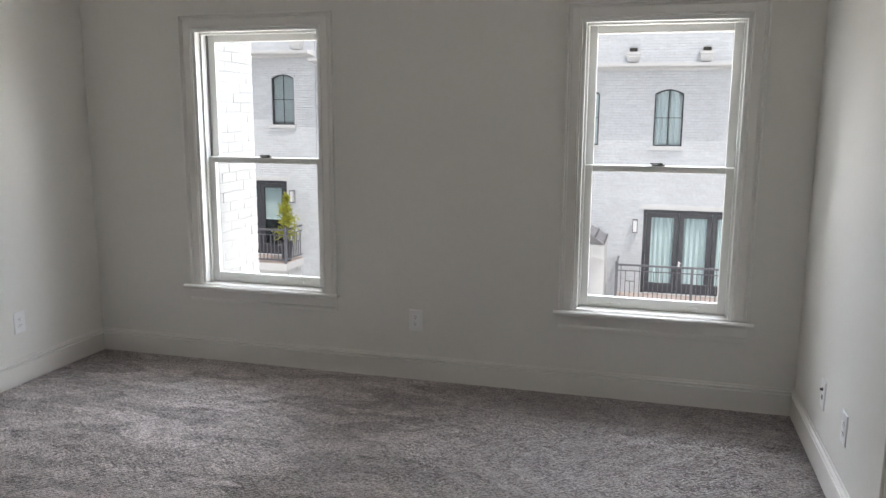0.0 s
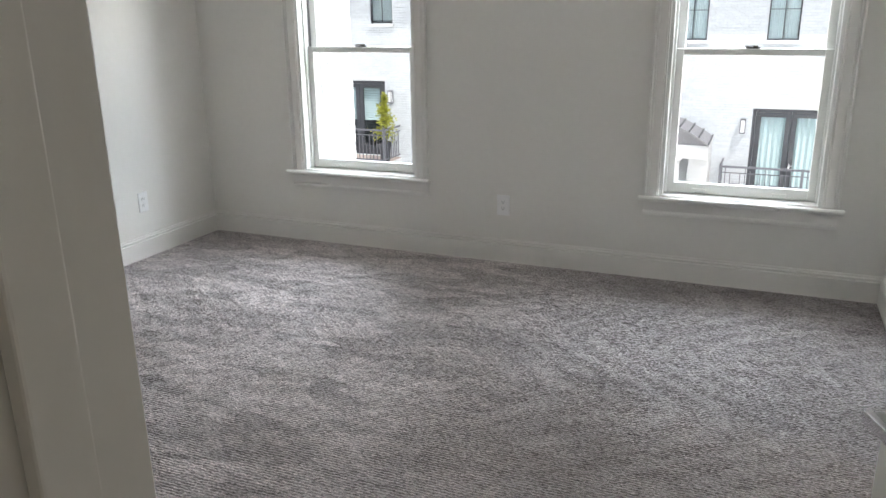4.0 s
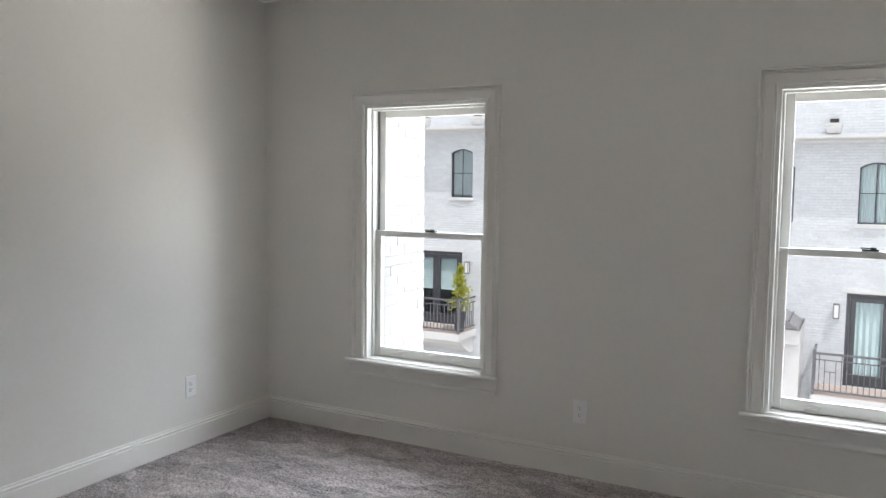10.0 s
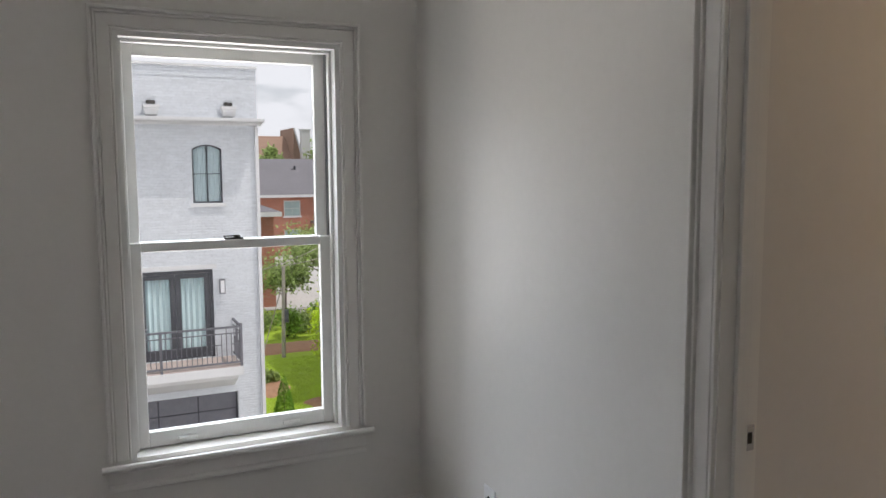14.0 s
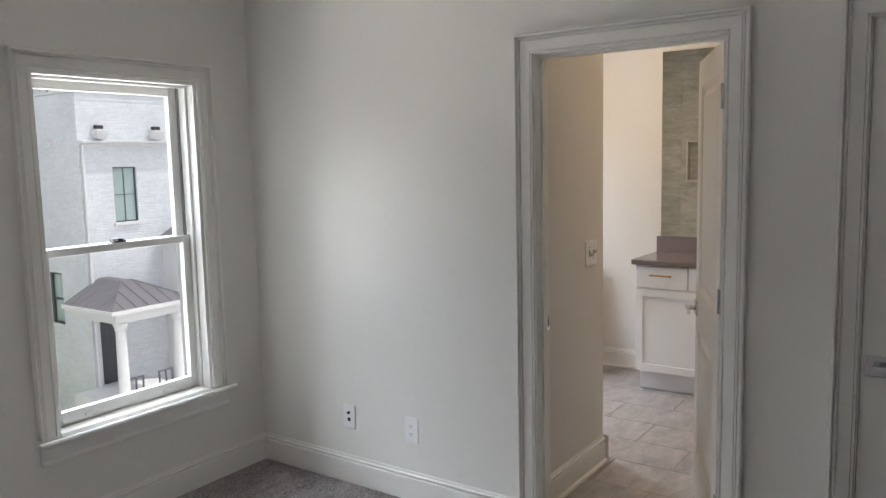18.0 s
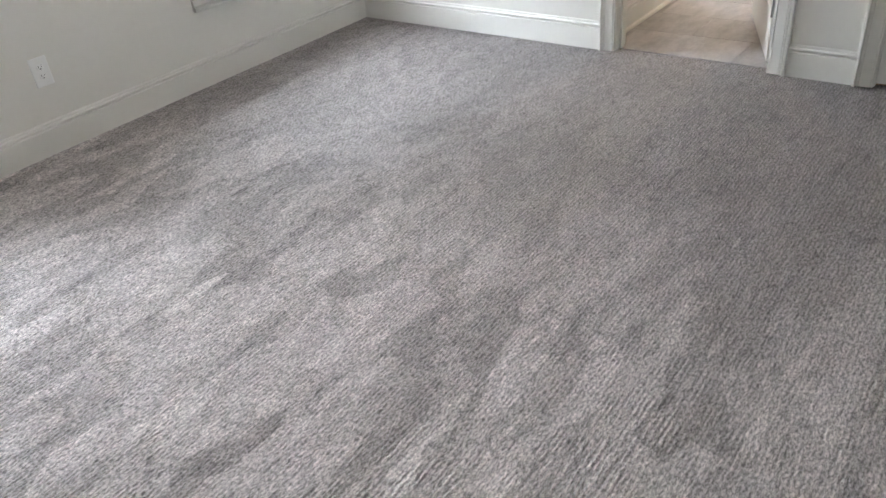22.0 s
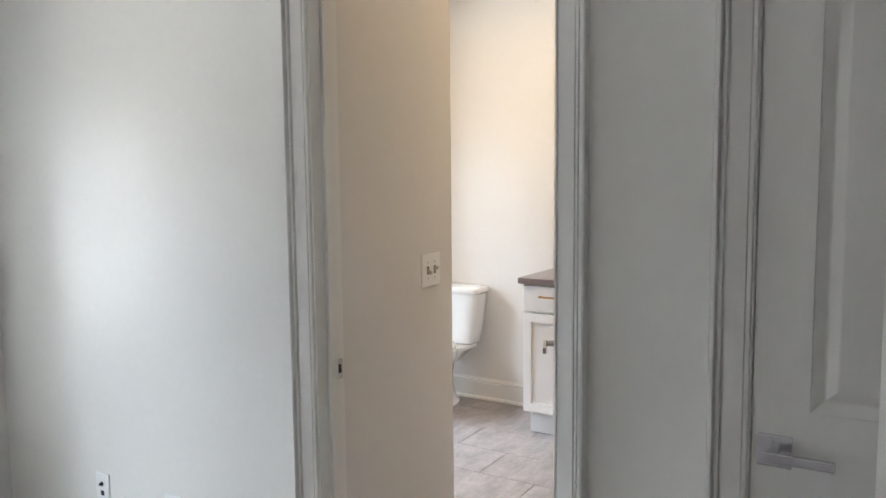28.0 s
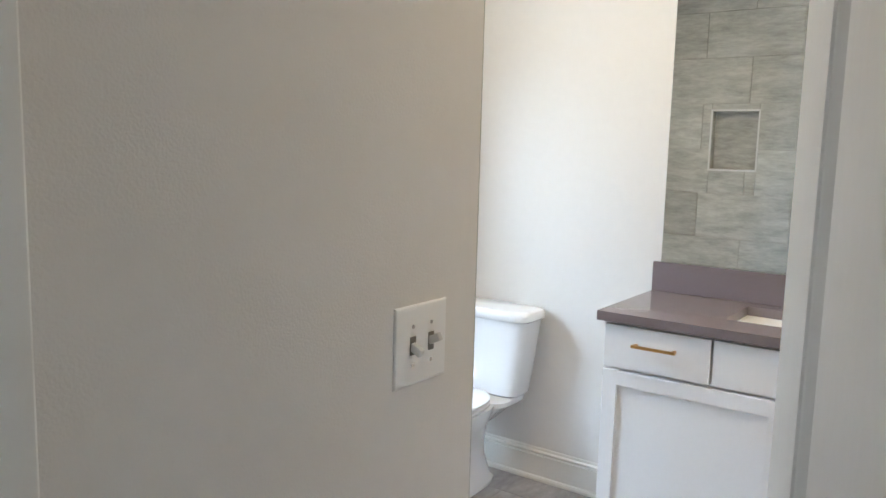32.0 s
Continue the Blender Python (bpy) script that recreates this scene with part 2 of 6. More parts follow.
wn_rows, edge = [], XW - TN
for cx in (W1, W2, W3):
    wn_rows += [(edge, cx - WH, 0, TN, 0, H), (cx - WH, cx + WH, 0, TN, 0, WB), (cx - WH, cx + WH, 0, TN, WT, H)]
    edge = cx + WH
wn_rows.append((edge, BX1 + T, 0, TN, 0, H))
structure("wall_north", boxes(*wn_rows), WALL, "off-white painted outer wall with two tall windows")
structure("wall_west", boxes((XW - TN, XW, YS - T, 0, 0, H)), WALL, "off-white painted plain bedroom wall")
structure("wall_east", boxes((0, T, BD1, NY0, 0, H), (0, T, NY1, 0, 0, H), (0, T, NY0, NY1, 0, NZ0), (0, T, NY0, NY1, NZ1, H), (0, T - 0.056, NY0, NY1, NZ0, NZ1), (0, T, BD0, BD1, DH, H), (0, T, CD1, BD0, 0, H), (0, T, CD0, CD1, DH, H), (0, T, YS - T, CD0, 0, H)), WALL, "off-white painted wall with bathroom and closet doorways")
structure("wall_south", boxes((XW, ED0, YS - T, YS, 0, H), (ED0, ED1, YS - T, YS, DH, H), (ED1, 0, YS - T, YS, 0, H)), WALL, "off-white painted wall with the entry doorway")
structure("ceiling", boxes((XW - TN, BX1 + T, YH - T, TN, H, H + 0.2)), CEIL, "smooth white painted ceiling")
structure("wall_bath_stub", boxes((T, STX, STY, STY + ST, 0, H)), BATH_WALL, "cream painted short bathroom wall beside the shower")
structure("wall_bath_east", boxes((BX1, BX1 + T, YH, 0, 0, H)), BATH_WALL, "cream painted bathroom back wall")
structure("wall_bath_south", boxes((T, BX1, BYS - T, BYS, 0, H)), BATH_WALL, "cream painted bathroom end wall")
structure("wall_closet", boxes((0.8, 0.9, YS - T, BYS - T, 0, H)), WALL, "off-white closet back wall")
# unseen wall; its opening is made up for the added hall lamp
structure("wall_hall", boxes((XW - TN, -2.5, YH - T, YH, 0, H), (-2.5, -1.3, YH - T, YH, 0, 0.8), (-2.5, -1.3, YH - T, YH, 2.1, H), (-1.3, BX1, YH - T, YH, 0, H), (XW - TN, XW, YH, YS - T, 0, H), (T, T + 0.1, YH, YS - T, 0, H)), WALL, "off-white hallway wall opposite the entry")
structure("floor", boxes((XW, T * 0.5, YS - T * 0.5, 0, -0.25, -0.012)), HALL, "bedroom subfloor under the carpet")
structure("floor_bath", boxes((T * 0.5, BX1, BYS, 0, -0.25, -0.012)), material("grout", (0.52, 0.50, 0.46), 0.85, stain=(5, 0.1), grain=(200, 0.1)), "grey grouted bathroom floor")
structure("floor_hall", boxes((XW, BX1, YH, YS - T * 0.5, -0.25, 0.0)), HALL, "oak plank hallway floor")
structure("floor_closet", boxes((T * 0.5, 0.8, YS - T, BYS - T, -0.25, -0.004)), HALL, "closet floor")

# trim profiles: u from the opening outwards, v away from the wall
CASING = ((0, 0), (0, 0.010), (0.002, 0.0125), (0.006, 0.0125), (0.0075, 0.008), (0.010, 0.008), (0.012, 0.0125), (0.050, 0.016), (0.0515, 0.011), (0.0545, 0.011), (0.056, 0.020), (0.0605, 0.0215), (0.0625, 0.014), (0.0655, 0.014), (0.067, 0.027), (0.069, 0.030), (0.076, 0.030), (0.079, 0.026), (0.079, 0))
BASE = ((0, 0), (0.016, 0), (0.016, 0.108), (0.014, 0.110), (0.007, 0.112), (0.007, 0.116), (0.015, 0.119), (0.016, 0.125), (0.013, 0.128), (0.005, 0.130), (0.005, 0.135), (0.003, 0.141), (0.0, 0.142))


def casing(bm, wall, sign, a0, a1, z0, z1, on):
    """Mitred casing round an opening from a0 to a1 along wall axis 'x' or 'y', on the plane 'on', proud towards sign."""
    def at(a, z):
        return (a, on, z) if wall == "x" else (on, a, z)

    def d(a, z):
        return (a, 0, z) if wall == "x" else (0, a, z)
    out = (0, sign, 0) if wall == "x" else (sign, 0, 0)
    pts = [at(a0, z0), at(a0, z1), at(a1, z1), at(a1, z0)]
    across = [d(-1, 0), d(-1, 1), d(1, 1), d(1, 0)]
    return sweep(bm, CASING, pts, across, [out] * 4)


def baseboard(bm, runs, shoe=False):
    """runs: (start, end, way out of the wall) in plan."""
    for (x0, y0), (x1, y1), (nx, ny) in runs:
        prof = BASE if not shoe else ((0, 0), (0.028, 0), (0.028, 0.010), (0.024, 0.017), (0.016, 0.020)) + BASE[2:]
        sweep(bm, [(u, v) for u, v in prof], [(x0, y0, 0), (x1, y1, 0)], [(nx, ny, 0)] * 2, [(0, 0, 1)] * 2)
    return bm


CW = 0.079
for k, run in enumerate((
        ((XW, 0), (0, 0), (0, -1)), ((XW, YS), (XW, -0.015), (1, 0)),
        ((0, -0.015), (0, BD1 + CW), (-1, 0)), ((0, BD0 - CW), (0, CD1 + CW), (-1, 0)), ((0, CD0 - CW), (0, YS), (-1, 0)),
        ((XW + 0.015, YS), (ED0 - CW, YS), (0, 1)))):
    structure("baseboard_%d" % (k + 1), baseboard(bmesh.new(), [run]), TRIM, "cream painted moulded baseboard")
for k, run in enumerate((
        ((T, STY), (STX, STY), (0, -1)), ((STX, STY - 0.028), (STX, STY + ST), (1, 0)),
        ((BX1, 0), (BX1, VY1), (-1, 0)), ((T, BYS), (BX1 - 0.55, BYS), (0, 1)))):
    structure("baseboard_%d" % (k + 7), baseboard(bmesh.new(), [run], True), TRIM, "cream painted bathroom baseboard with shoe moulding")


# ---- doors ----
def panel_door(bm, w, h, t, panels):
    """A moulded slab: x from 0 to w, y from -t/2 to t/2, z from 0 to h, with recessed raised panels (x0, x1, z0, z1) on both faces."""
    xs = sorted({0, w, *(p for q in panels for p in q[:2])})
    zs = sorted({0, h, *(p for q in panels for p in q[2:])})
    for s in (-1, 1):
        y = s * t / 2
        for x0, x1 in zip(xs, xs[1:]):
            for z0, z1 in zip(zs, zs[1:]):
                if (x0, x1, z0, z1) in panels:
                    rings = []
                    for inset, depth in ((0, 0), (0.002, 0.003), (0.006, 0.0045), (0.022, 0.013), (0.026, 0.0135), (0.029, 0.0125), (0.046, 0.004), (0.050, 0.003)):
                        rings.append([bm.verts.new((x, y - s * depth, z)) for x, z in ((x0 + inset, z0 + inset), (x1 - inset, z0 + inset), (x1 - inset, z1 - inset), (x0 + inset, z1 - inset))])
                    for a, b in zip(rings, rings[1:]):
                        for k in range(4):
                            bm.faces.new((a[k], a[(k + 1) % 4], b[(k + 1) % 4], b[k]))
                    bm.faces.new(rings[-1])
                else:
                    bm.faces.new([bm.verts.new((x, y, z)) for x, z in ((x0, z0), (x1, z0), (x1, z1), (x0, z1))])
    for q in (((0, 0), (w, 0)), ((w, 0), (w, h)), ((w, h), (0, h)), ((0, h), (0, 0))):
        (xa, za), (xb, zb) = q
        bm.faces.new([bm.verts.new(p) for p in ((xa, -t / 2, za), (xb, -t / 2, zb), (xb, t / 2, zb), (xa, t / 2, za))])
    bmesh.ops.remove_doubles(bm, verts=bm.verts, dist=1e-5)
    return bm


def lever(parent, x, z, t, way, both=True):
    """A square rose and a flat lever that points towards way along x."""
    for s in ((-1, 1) if both else (-1,)):
        y = s * t / 2
        y0, y1 = sorted((y, y + s * 0.009))
        rose = part("rose", boxes((x - 0.033, x + 0.033, y0, y1, z - 0.033, z + 0.033), bevel=0.0015), CHROME, parent, "square satin chrome rose")
        bm = tube(bmesh.new(), (x, y + s * 0.009, z), (x, y + s * 0.05, z), 0.011, 0.010, 20)
        part("spindle", bm, CHROME, rose, smooth=True)
        y0, y1 = sorted((y + s * 0.042, y + s * 0.054))
        xa, xb = sorted((x - way * 0.011, x + way * 0.115))
        part("lever", boxes((xa, xb, y0, y1, z - 0.010, z + 0.010), bevel=0.002), CHROME, rose, "flat satin chrome lever")


def hinge(parent, x, y, z, mat=CHROME):
    bm = tube(bmesh.new(), (x, y, z - 0.045), (x, y, z + 0.045), 0.006, n=12)
    for k in (-0.018, 0.0, 0.018):
        tube(bm, (x, y, z + k - 0.0006), (x, y, z + k + 0.0006), 0.0068, n=12)
    box(bm, x - 0.001, x + 0.03, y - 0.001, y + 0.0012, z - 0.045, z + 0.045)
    part("hinge", bm, mat, parent, "satin chrome butt hinge", smooth=True)


def door(name, label, at, turn, w, h=2.0, t=0.035, latch=True):
    """Hinge at x = 0, free edge at x = w."""
    d = thing(name, label, "door", at, turn)
    st, br, mid0, mid1 = 0.108, 0.212, 0.803, 0.982
    part("leaf", panel_door(bmesh.new(), w, h, t, [(st, w - st, br, mid0), (st, w - st, mid1, h - 0.115)]), DOOR, d, smooth=False)
    lever(d, w - 0.046, 0.895, t, -1)
    part("latch_plate", boxes((w, w + 0.0015, -0.0125, 0.0125, 0.867, 0.923)), CHROME, d, "satin chrome latch plate")
    part("latch_bolt", boxes((w + 0.0015, w + 0.011, -0.007, 0.007, 0.888, 0.902), bevel=0.002), CHROME, d)
    return d


def lining(name, wall, a0, a1, on0, on1, stop_at, label):
    """Jamb lining and stop inside an opening, and casing on both faces."""
    g = thing(name, label, "door frame", kind="structure")
    for k, aa in enumerate((a0, a1)):
        s = 1 if k == 0 else -1
        lo, hi = sorted((aa, aa + s * 0.004))
        slo, shi = sorted((aa + s * 0.004, aa + s * 0.016))
        if wall == "y":
            part("jamb", boxes((on0, on1, lo, hi, 0, DH)), TRIM, g)
            part("stop", boxes((stop_at, stop_at + 0.035, slo, shi, 0, DH - 0.016), bevel=0.002), TRIM, g)
        else:
            part("jamb", boxes((lo, hi, on0, on1, 0, DH)), TRIM, g)
            part("stop", boxes((slo, shi, stop_at, stop_at + 0.035, 0, DH - 0.016), bevel=0.002), TRIM, g)
    if wall == "y":
        part("head", boxes((on0, on1, a0 + 0.004, a1 - 0.004, DH - 0.004, DH)), TRIM, g)
        part("stop", boxes((stop_at, stop_at + 0.035, a0 + 0.004, a1 - 0.004, DH - 0.016, DH - 0.004)), TRIM, g)
    else:
        part("head", boxes((a0 + 0.004, a1 - 0.004, on0, on1, DH - 0.004, DH)), TRIM, g)
        part("stop", boxes((a0 + 0.004, a1 - 0.004, stop_at, stop_at + 0.035, DH - 0.016, DH - 0.004)), TRIM, g)
    for sign, on in ((-1, on0), (1, on1)):
        part("casing", casing(bmesh.new(), wall, sign, a0, a1, 0, DH, on), TRIM, g)
    return g


DL = "cream painted two-panel door "
bl = lining("door_frame_1", "y", BD0, BD1, 0, T, 0.045, "cream moulded casing round the bathroom doorway")
part("strike_plate", boxes((0.086, 0.112, BD1 - 0.0055, BD1 - 0.004, 0.875, 0.935)), CHROME, bl, "satin chrome strike plate")
part("strike_hole", boxes((0.093, 0.105, BD1 - 0.0065, BD1 - 0.0055, 0.892, 0.918)), DARK, bl)
cl = lining("door_frame_2", "y", CD0, CD1, 0, T, 0.042, "cream moulded casing round the closet doorway")
el = lining("door_frame_3", "x", ED0, ED1, YS - T, YS, YS - 0.075, "cream moulded casing round the entry doorway")
# bathroom door stands open into the bathroom, closet door is shut, entry door stands open into the bedroom
d1 = door("door_1", DL + "standing open into the bathroom", (T + 0.004, BD0 + 0.008 + 0.0175, 0.008), BD_TURN, BD1 - BD0 - 0.016)
for hz in (0.25, 1.05, 1.80):
    hinge(d1, -0.004, 0.02, hz)
d2 = door("door_2", DL + "shut in the closet doorway", (0.0225, CD0 + 0.006, 0.016), 90, CD1 - CD0 - 0.012)
d3 = door("door_3", DL + "standing open beside the closet", (ED1 - 0.006, YS + 0.005, 0.016), ED_TURN, 0.914)


# ---- windows ----
GLASS = bpy.data.materials.new("window_glass")
GLASS.use_nodes = True
gn = GLASS.node_tree
gb = gn.nodes["Principled BSDF"]
gb.inputs["Base Color"].default_value = (0.97, 0.985, 0.98, 1)
gb.inputs["Roughness"].default_value, gb.inputs["IOR"].default_value = 0.0, 1.1
gb.inputs["Transmission Weight"].default_value = 1.0


def sash_window(name, cx):
    g = thing(name, "white double-hung sash window over a moulded stool and apron", "window", (cx, 0, 0), kind="structure")
    w = WH
    part("window_frame", boxes((-w, -w + 0.018, 0.0, 0.115, WB, WT), (w - 0.018, w, 0.0, 0.115, WB, WT), (-w + 0.018, w - 0.018, 0.0, 0.115, WT - 0.018, WT), (-w + 0.018, w - 0.018, 0.077, 0.115, WB, WB + 0.03)), VINYL, g)
    part("outer_frame", boxes((-w, -w + 0.018, 0.115, TN, WB, WT), (w - 0.018, w, 0.115, TN, WB, WT), (-w + 0.018, w - 0.018, 0.115, TN, WT - 0.018, WT), (-w + 0.018, w - 0.018, 0.115, TN + 0.03, WB, WB + 0.03)), VINYL_DIM, g, "white outer frame and sill, coloured grey to subdue glare")
    i = w - 0.018
    # inner stops, stepped
    for s in (-1, 1):
        for k, (a, b, y0, y1) in enumerate(((0.0, 0.012, 0.050, 0.076), (0.0, 0.009, 0.116, 0.128), (0.0, 0.014, 0.164, TN))):
            x0, x1 = sorted((s * i, s * (i - b)))
            part("stop", boxes((x0, x1, y0, y1, WB + 0.03, WT - 0.018), bevel=0.002), VINYL if k == 0 else VINYL_DIM, g)
    part("stop", boxes((-i, i, 0.050, 0.076, WT - 0.030, WT - 0.018), bevel=0.002), VINYL, g)
    part("stop", boxes((-i, i, 0.164, TN, WT - 0.032, WT - 0.018), bevel=0.002), VINYL_DIM, g)
    MR = 1.240
    for nm, y0, y1, z0, z1, foot, headr in (("lower_sash", 0.078, 0.114, WB + 0.032, MR + 0.018, 0.058, 0.034), ("upper_sash", 0.129, 0.163, MR - 0.016, WT - 0.02, 0.034, 0.045)):
        i2, st = i - 0.002, 0.048
        sash = part(nm, boxes((-i2, -i2 + st, y0, y1, z0, z1), (i2 - st, i2, y0, y1, z0, z1), (-i2 + st, i2 - st, y0, y1, z0, z0 + foot), (-i2 + st, i2 - st, y0, y1, z1 - headr, z1), bevel=0.003), VINYL, g)
        ym = y1 - 0.008
        pane = part("pane", boxes((-i2 + st, i2 - st, ym - 0.002, ym + 0.002, z0 + foot, z1 - headr)), GLASS, sash, "clear glass pane")
        pane.visible_shadow = False
        if nm == "lower_sash":
            for s in (-1, 1):
                part("finger_lift", boxes((s * 0.20 - 0.035, s * 0.20 + 0.035, y0 - 0.009, y0, z0 + 0.016, z0 + 0.032), bevel=0.004), VINYL, sash)
            lock = part("sash_lock", boxes((-0.035, 0.035, y0 + 0.006, y1 - 0.006, z1, z1 + 0.008), bevel=0.002), DARKMETAL, sash, "small dark metal sash lock")
            bm = tube(bmesh.new(), (0.012, (y0 + y1) / 2, z1 + 0.008), (0.012, (y0 + y1) / 2, z1 + 0.017), 0.014, 0.011, 16)
            box(bm, -0.04, 0.012, (y0 + y1) / 2 - 0.006, (y0 + y1) / 2 + 0.006, z1 + 0.010, z1 + 0.016, bevel=0.002)
            part("cam_lever", bm, DARKMETAL, lock, smooth=True)
    # stool with rounded nose and horns, apron with a bead, mitred casing on three sides
    bm = bmesh.new()
    sw = w + CW + 0.022
    zt = WB + 0.030
    prof = [(0.03, zt), (-0.055, zt), (-0.064, zt - 0.004), (-0.068, zt - 0.012), (-0.066, zt - 0.020), (-0.058, zt - 0.026), (0.0, zt - 0.026), (0.0, zt - 0.020), (0.03, zt - 0.020)]
    sweep(bm, [(y, z) for y, z in prof[1:7]] , [(-sw, 0, 0), (sw, 0, 0)], [(0, 1, 0)] * 2, [(0, 0, 1)] * 2)
    box(bm, -w + 0.018, w - 0.018, -0.004, 0.078, zt - 0.024, zt)
    part("window_sill", bm, TRIM, g, "white painted window stool")
    bm = bmesh.new()
    za = zt - 0.026
    sweep(bm, [(0, za), (-0.018, za), (-0.015, za - 0.02), (-0.015, za - 0.062), (-0.020, za - 0.066), (-0.024, za - 0.072), (-0.024, za - 0.084), (-0.020, za - 0.088), (0, za - 0.088)], [(-w - CW, 0, 0), (w + CW, 0, 0)], [(0, 1, 0)] * 2, [(0, 0, 1)] * 2)
    part("apron", bm, TRIM, g)
    part("casing", casing(bmesh.new(), "x", -1, -w, w, zt, WT, 0.0), TRIM, g)
    return g


DARKMETAL = material("dark_metal", (0.06, 0.055, 0.05), 0.4, metal=0.8, stain=(20, 0.1))
sash_window("window_1", W1)
sash_window("window_2", W2)
sash_window("window_3", W3)


# ---- carpet: ribbed pile ----
def node_material(name):
    m = bpy.data.materials.new(name)
    m.use_nodes = True
    return m, m.node_tree, m.node_tree.nodes["Principled BSDF"]


CARPET, ct, cb = node_material("carpet_pile")
cb.inputs["Roughness"].default_value, cb.inputs["Specular IOR Level"].default_value = 0.68, 0.17
cb.inputs["Sheen Weight"].default_value, cb.inputs["Sheen Roughness"].default_value = 0.25, 0.5
co = ct.nodes.new("ShaderNodeTexCoord")


def noise_node(nt, vec, scale, detail=3, stretch=(1, 1, 1), rough=0.5, distort=0.0):
    mp = nt.nodes.new("ShaderNodeMapping")
    mp.inputs["Scale"].default_value = stretch
    nt.links.new(vec, mp.inputs[0])
    n = nt.nodes.new("ShaderNodeTexNoise")
    n.inputs["Scale"].default_value, n.inputs["Detail"].default_value = scale, detail
    n.inputs["Roughness"].default_value, n.inputs["Distortion"].default_value = rough, distort
    nt.links.new(mp.outputs[0], n.inputs["Vector"])
    return n.outputs["Fac"]


def ramp(nt, fac, a, b, lo, hi):
    r = nt.nodes.new("ShaderNodeMapRange")
    r.inputs["From Min"].default_value, r.inputs["From Max"].default_value = a, b
    r.inputs["To Min"].default_value, r.inputs["To Max"].default_value = lo, hi
    nt.links.new(fac, r.inputs["Value"])
    return r.outputs[0]


def math_node(nt, op, a, b):
    n = nt.nodes.new("ShaderNodeMath")
    n.operation = op
    for k, v in enumerate((a, b)):
        if isinstance(v, (int, float)):
            n.inputs[k].default_value = v
        else:
            nt.links.new(v, n.inputs[k])
    return n.outputs[0]


OBJ = co.outputs["Object"]
# pile leaning one way or another in blocky strokes along x, and thin creases between them
warp = ct.nodes.new("ShaderNodeVectorMath")
warp.operation = "ADD"
wv = ct.nodes.new("ShaderNodeTexNoise")
wv.inputs["Scale"].default_value, wv.inputs["Detail"].default_value = 4.0, 3
ct.links.new(OBJ, wv.inputs["Vector"])
wsc = ct.nodes.new("ShaderNodeVectorMath")
wsc.operation = "SCALE"
wsc.inputs["Scale"].default_value = 0.13
ct.links.new(wv.outputs["Color"], wsc.inputs[0])
ct.links.new(OBJ, warp.inputs[0])
ct.links.new(wsc.outputs[0], warp.inputs[1])


def cells(scale, stretch):
    mp = ct.nodes.new("ShaderNodeMapping")
    mp.inputs["Scale"].default_value = stretch
    mp.inputs["Rotation"].default_value = (0, 0, radians(-9))
    ct.links.new(warp.outputs[0], mp.inputs[0])
    v = ct.nodes.new("ShaderNodeTexVoronoi")
    v.inputs["Scale"].default_value, v.inputs["Randomness"].default_value = scale, 1.0
    ct.links.new(mp.outputs[0], v.inputs["Vector"])
    s3 = ct.nodes.new("ShaderNodeSeparateXYZ")
    ct.links.new(v.outputs["Color"], s3.inputs[0])
    return s3.outputs


big, small = cells(6.0, (0.50, 1.6, 1)), cells(11.0, (0.60, 1.5, 1))
# west half lighter, strokes bolder: light on the brushed pile, put into colour
place = ct.nodes.new("ShaderNodeSeparateXYZ")
ct.links.new(warp.outputs[0], place.inputs[0])
west = ramp(ct, place.outputs[0], -1.1, -2.0, 0.0, 1.0)
fade = math_node(ct, "MULTIPLY", ramp(ct, noise_node(ct, OBJ, 1.1, 2), 0.38, 0.60, 0.6, 1.0), ramp(ct, west, 0, 1, 0.42, 1.0))
lean = math_node(ct, "MULTIPLY", math_node(ct, "ADD", ramp(ct, big[0], 0.38, 0.62, -0.6, 0.5), ramp(ct, small[0], 0.62, 0.70, -0.2, 0.6)), fade)
# how leaning pile catches light, painted as paler and darker strokes
patch = math_node(ct, "MULTIPLY", ramp(ct, lean, -1, 1, 0.74, 1.26), ramp(ct, west, 0, 1, 0.86, 1.24))
tuft = ramp(ct, noise_node(ct, OBJ, 180, 2, (0.5, 1, 1), 0.7, 0.3), 0.36, 0.64, 0.50, 1.50)
# shade between the ribs, painted as darker bands in the pile colour
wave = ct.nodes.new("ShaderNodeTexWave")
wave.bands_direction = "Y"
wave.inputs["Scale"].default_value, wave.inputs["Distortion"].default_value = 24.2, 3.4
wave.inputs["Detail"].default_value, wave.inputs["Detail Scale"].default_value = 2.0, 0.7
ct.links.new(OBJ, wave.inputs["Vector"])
groove_shade = ramp(ct, wave.outputs["Fac"], 0.0, 0.7, 0.84, 1.07)
fleck = math_node(ct, "MULTIPLY", groove_shade, ramp(ct, noise_node(ct, OBJ, 60, 3, (0.35, 1, 1), 0.7), 0.3, 0.7, 0.82, 1.18))
# thin creases get their shade by a darker colour too
crease_shade = ramp(ct, math_node(ct, "ABSOLUTE", math_node(ct, "SUBTRACT", noise_node(ct, OBJ, 5.0, 2, (0.45, 1.5, 1), 0.5, 1.2), 0.5), 0.0), 0.0, 0.014, 0.70, 1.0)
scuff = ramp(ct, noise_node(ct, OBJ, 16, 4, (0.7, 1.3, 1), 0.65, 0.4), 0.64, 0.70, 1.0, 1.22)
tone = math_node(ct, "MULTIPLY", math_node(ct, "MULTIPLY", patch, math_node(ct, "MULTIPLY", crease_shade, scuff)), math_node(ct, "MULTIPLY", tuft, fleck))
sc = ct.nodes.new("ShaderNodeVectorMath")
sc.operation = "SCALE"
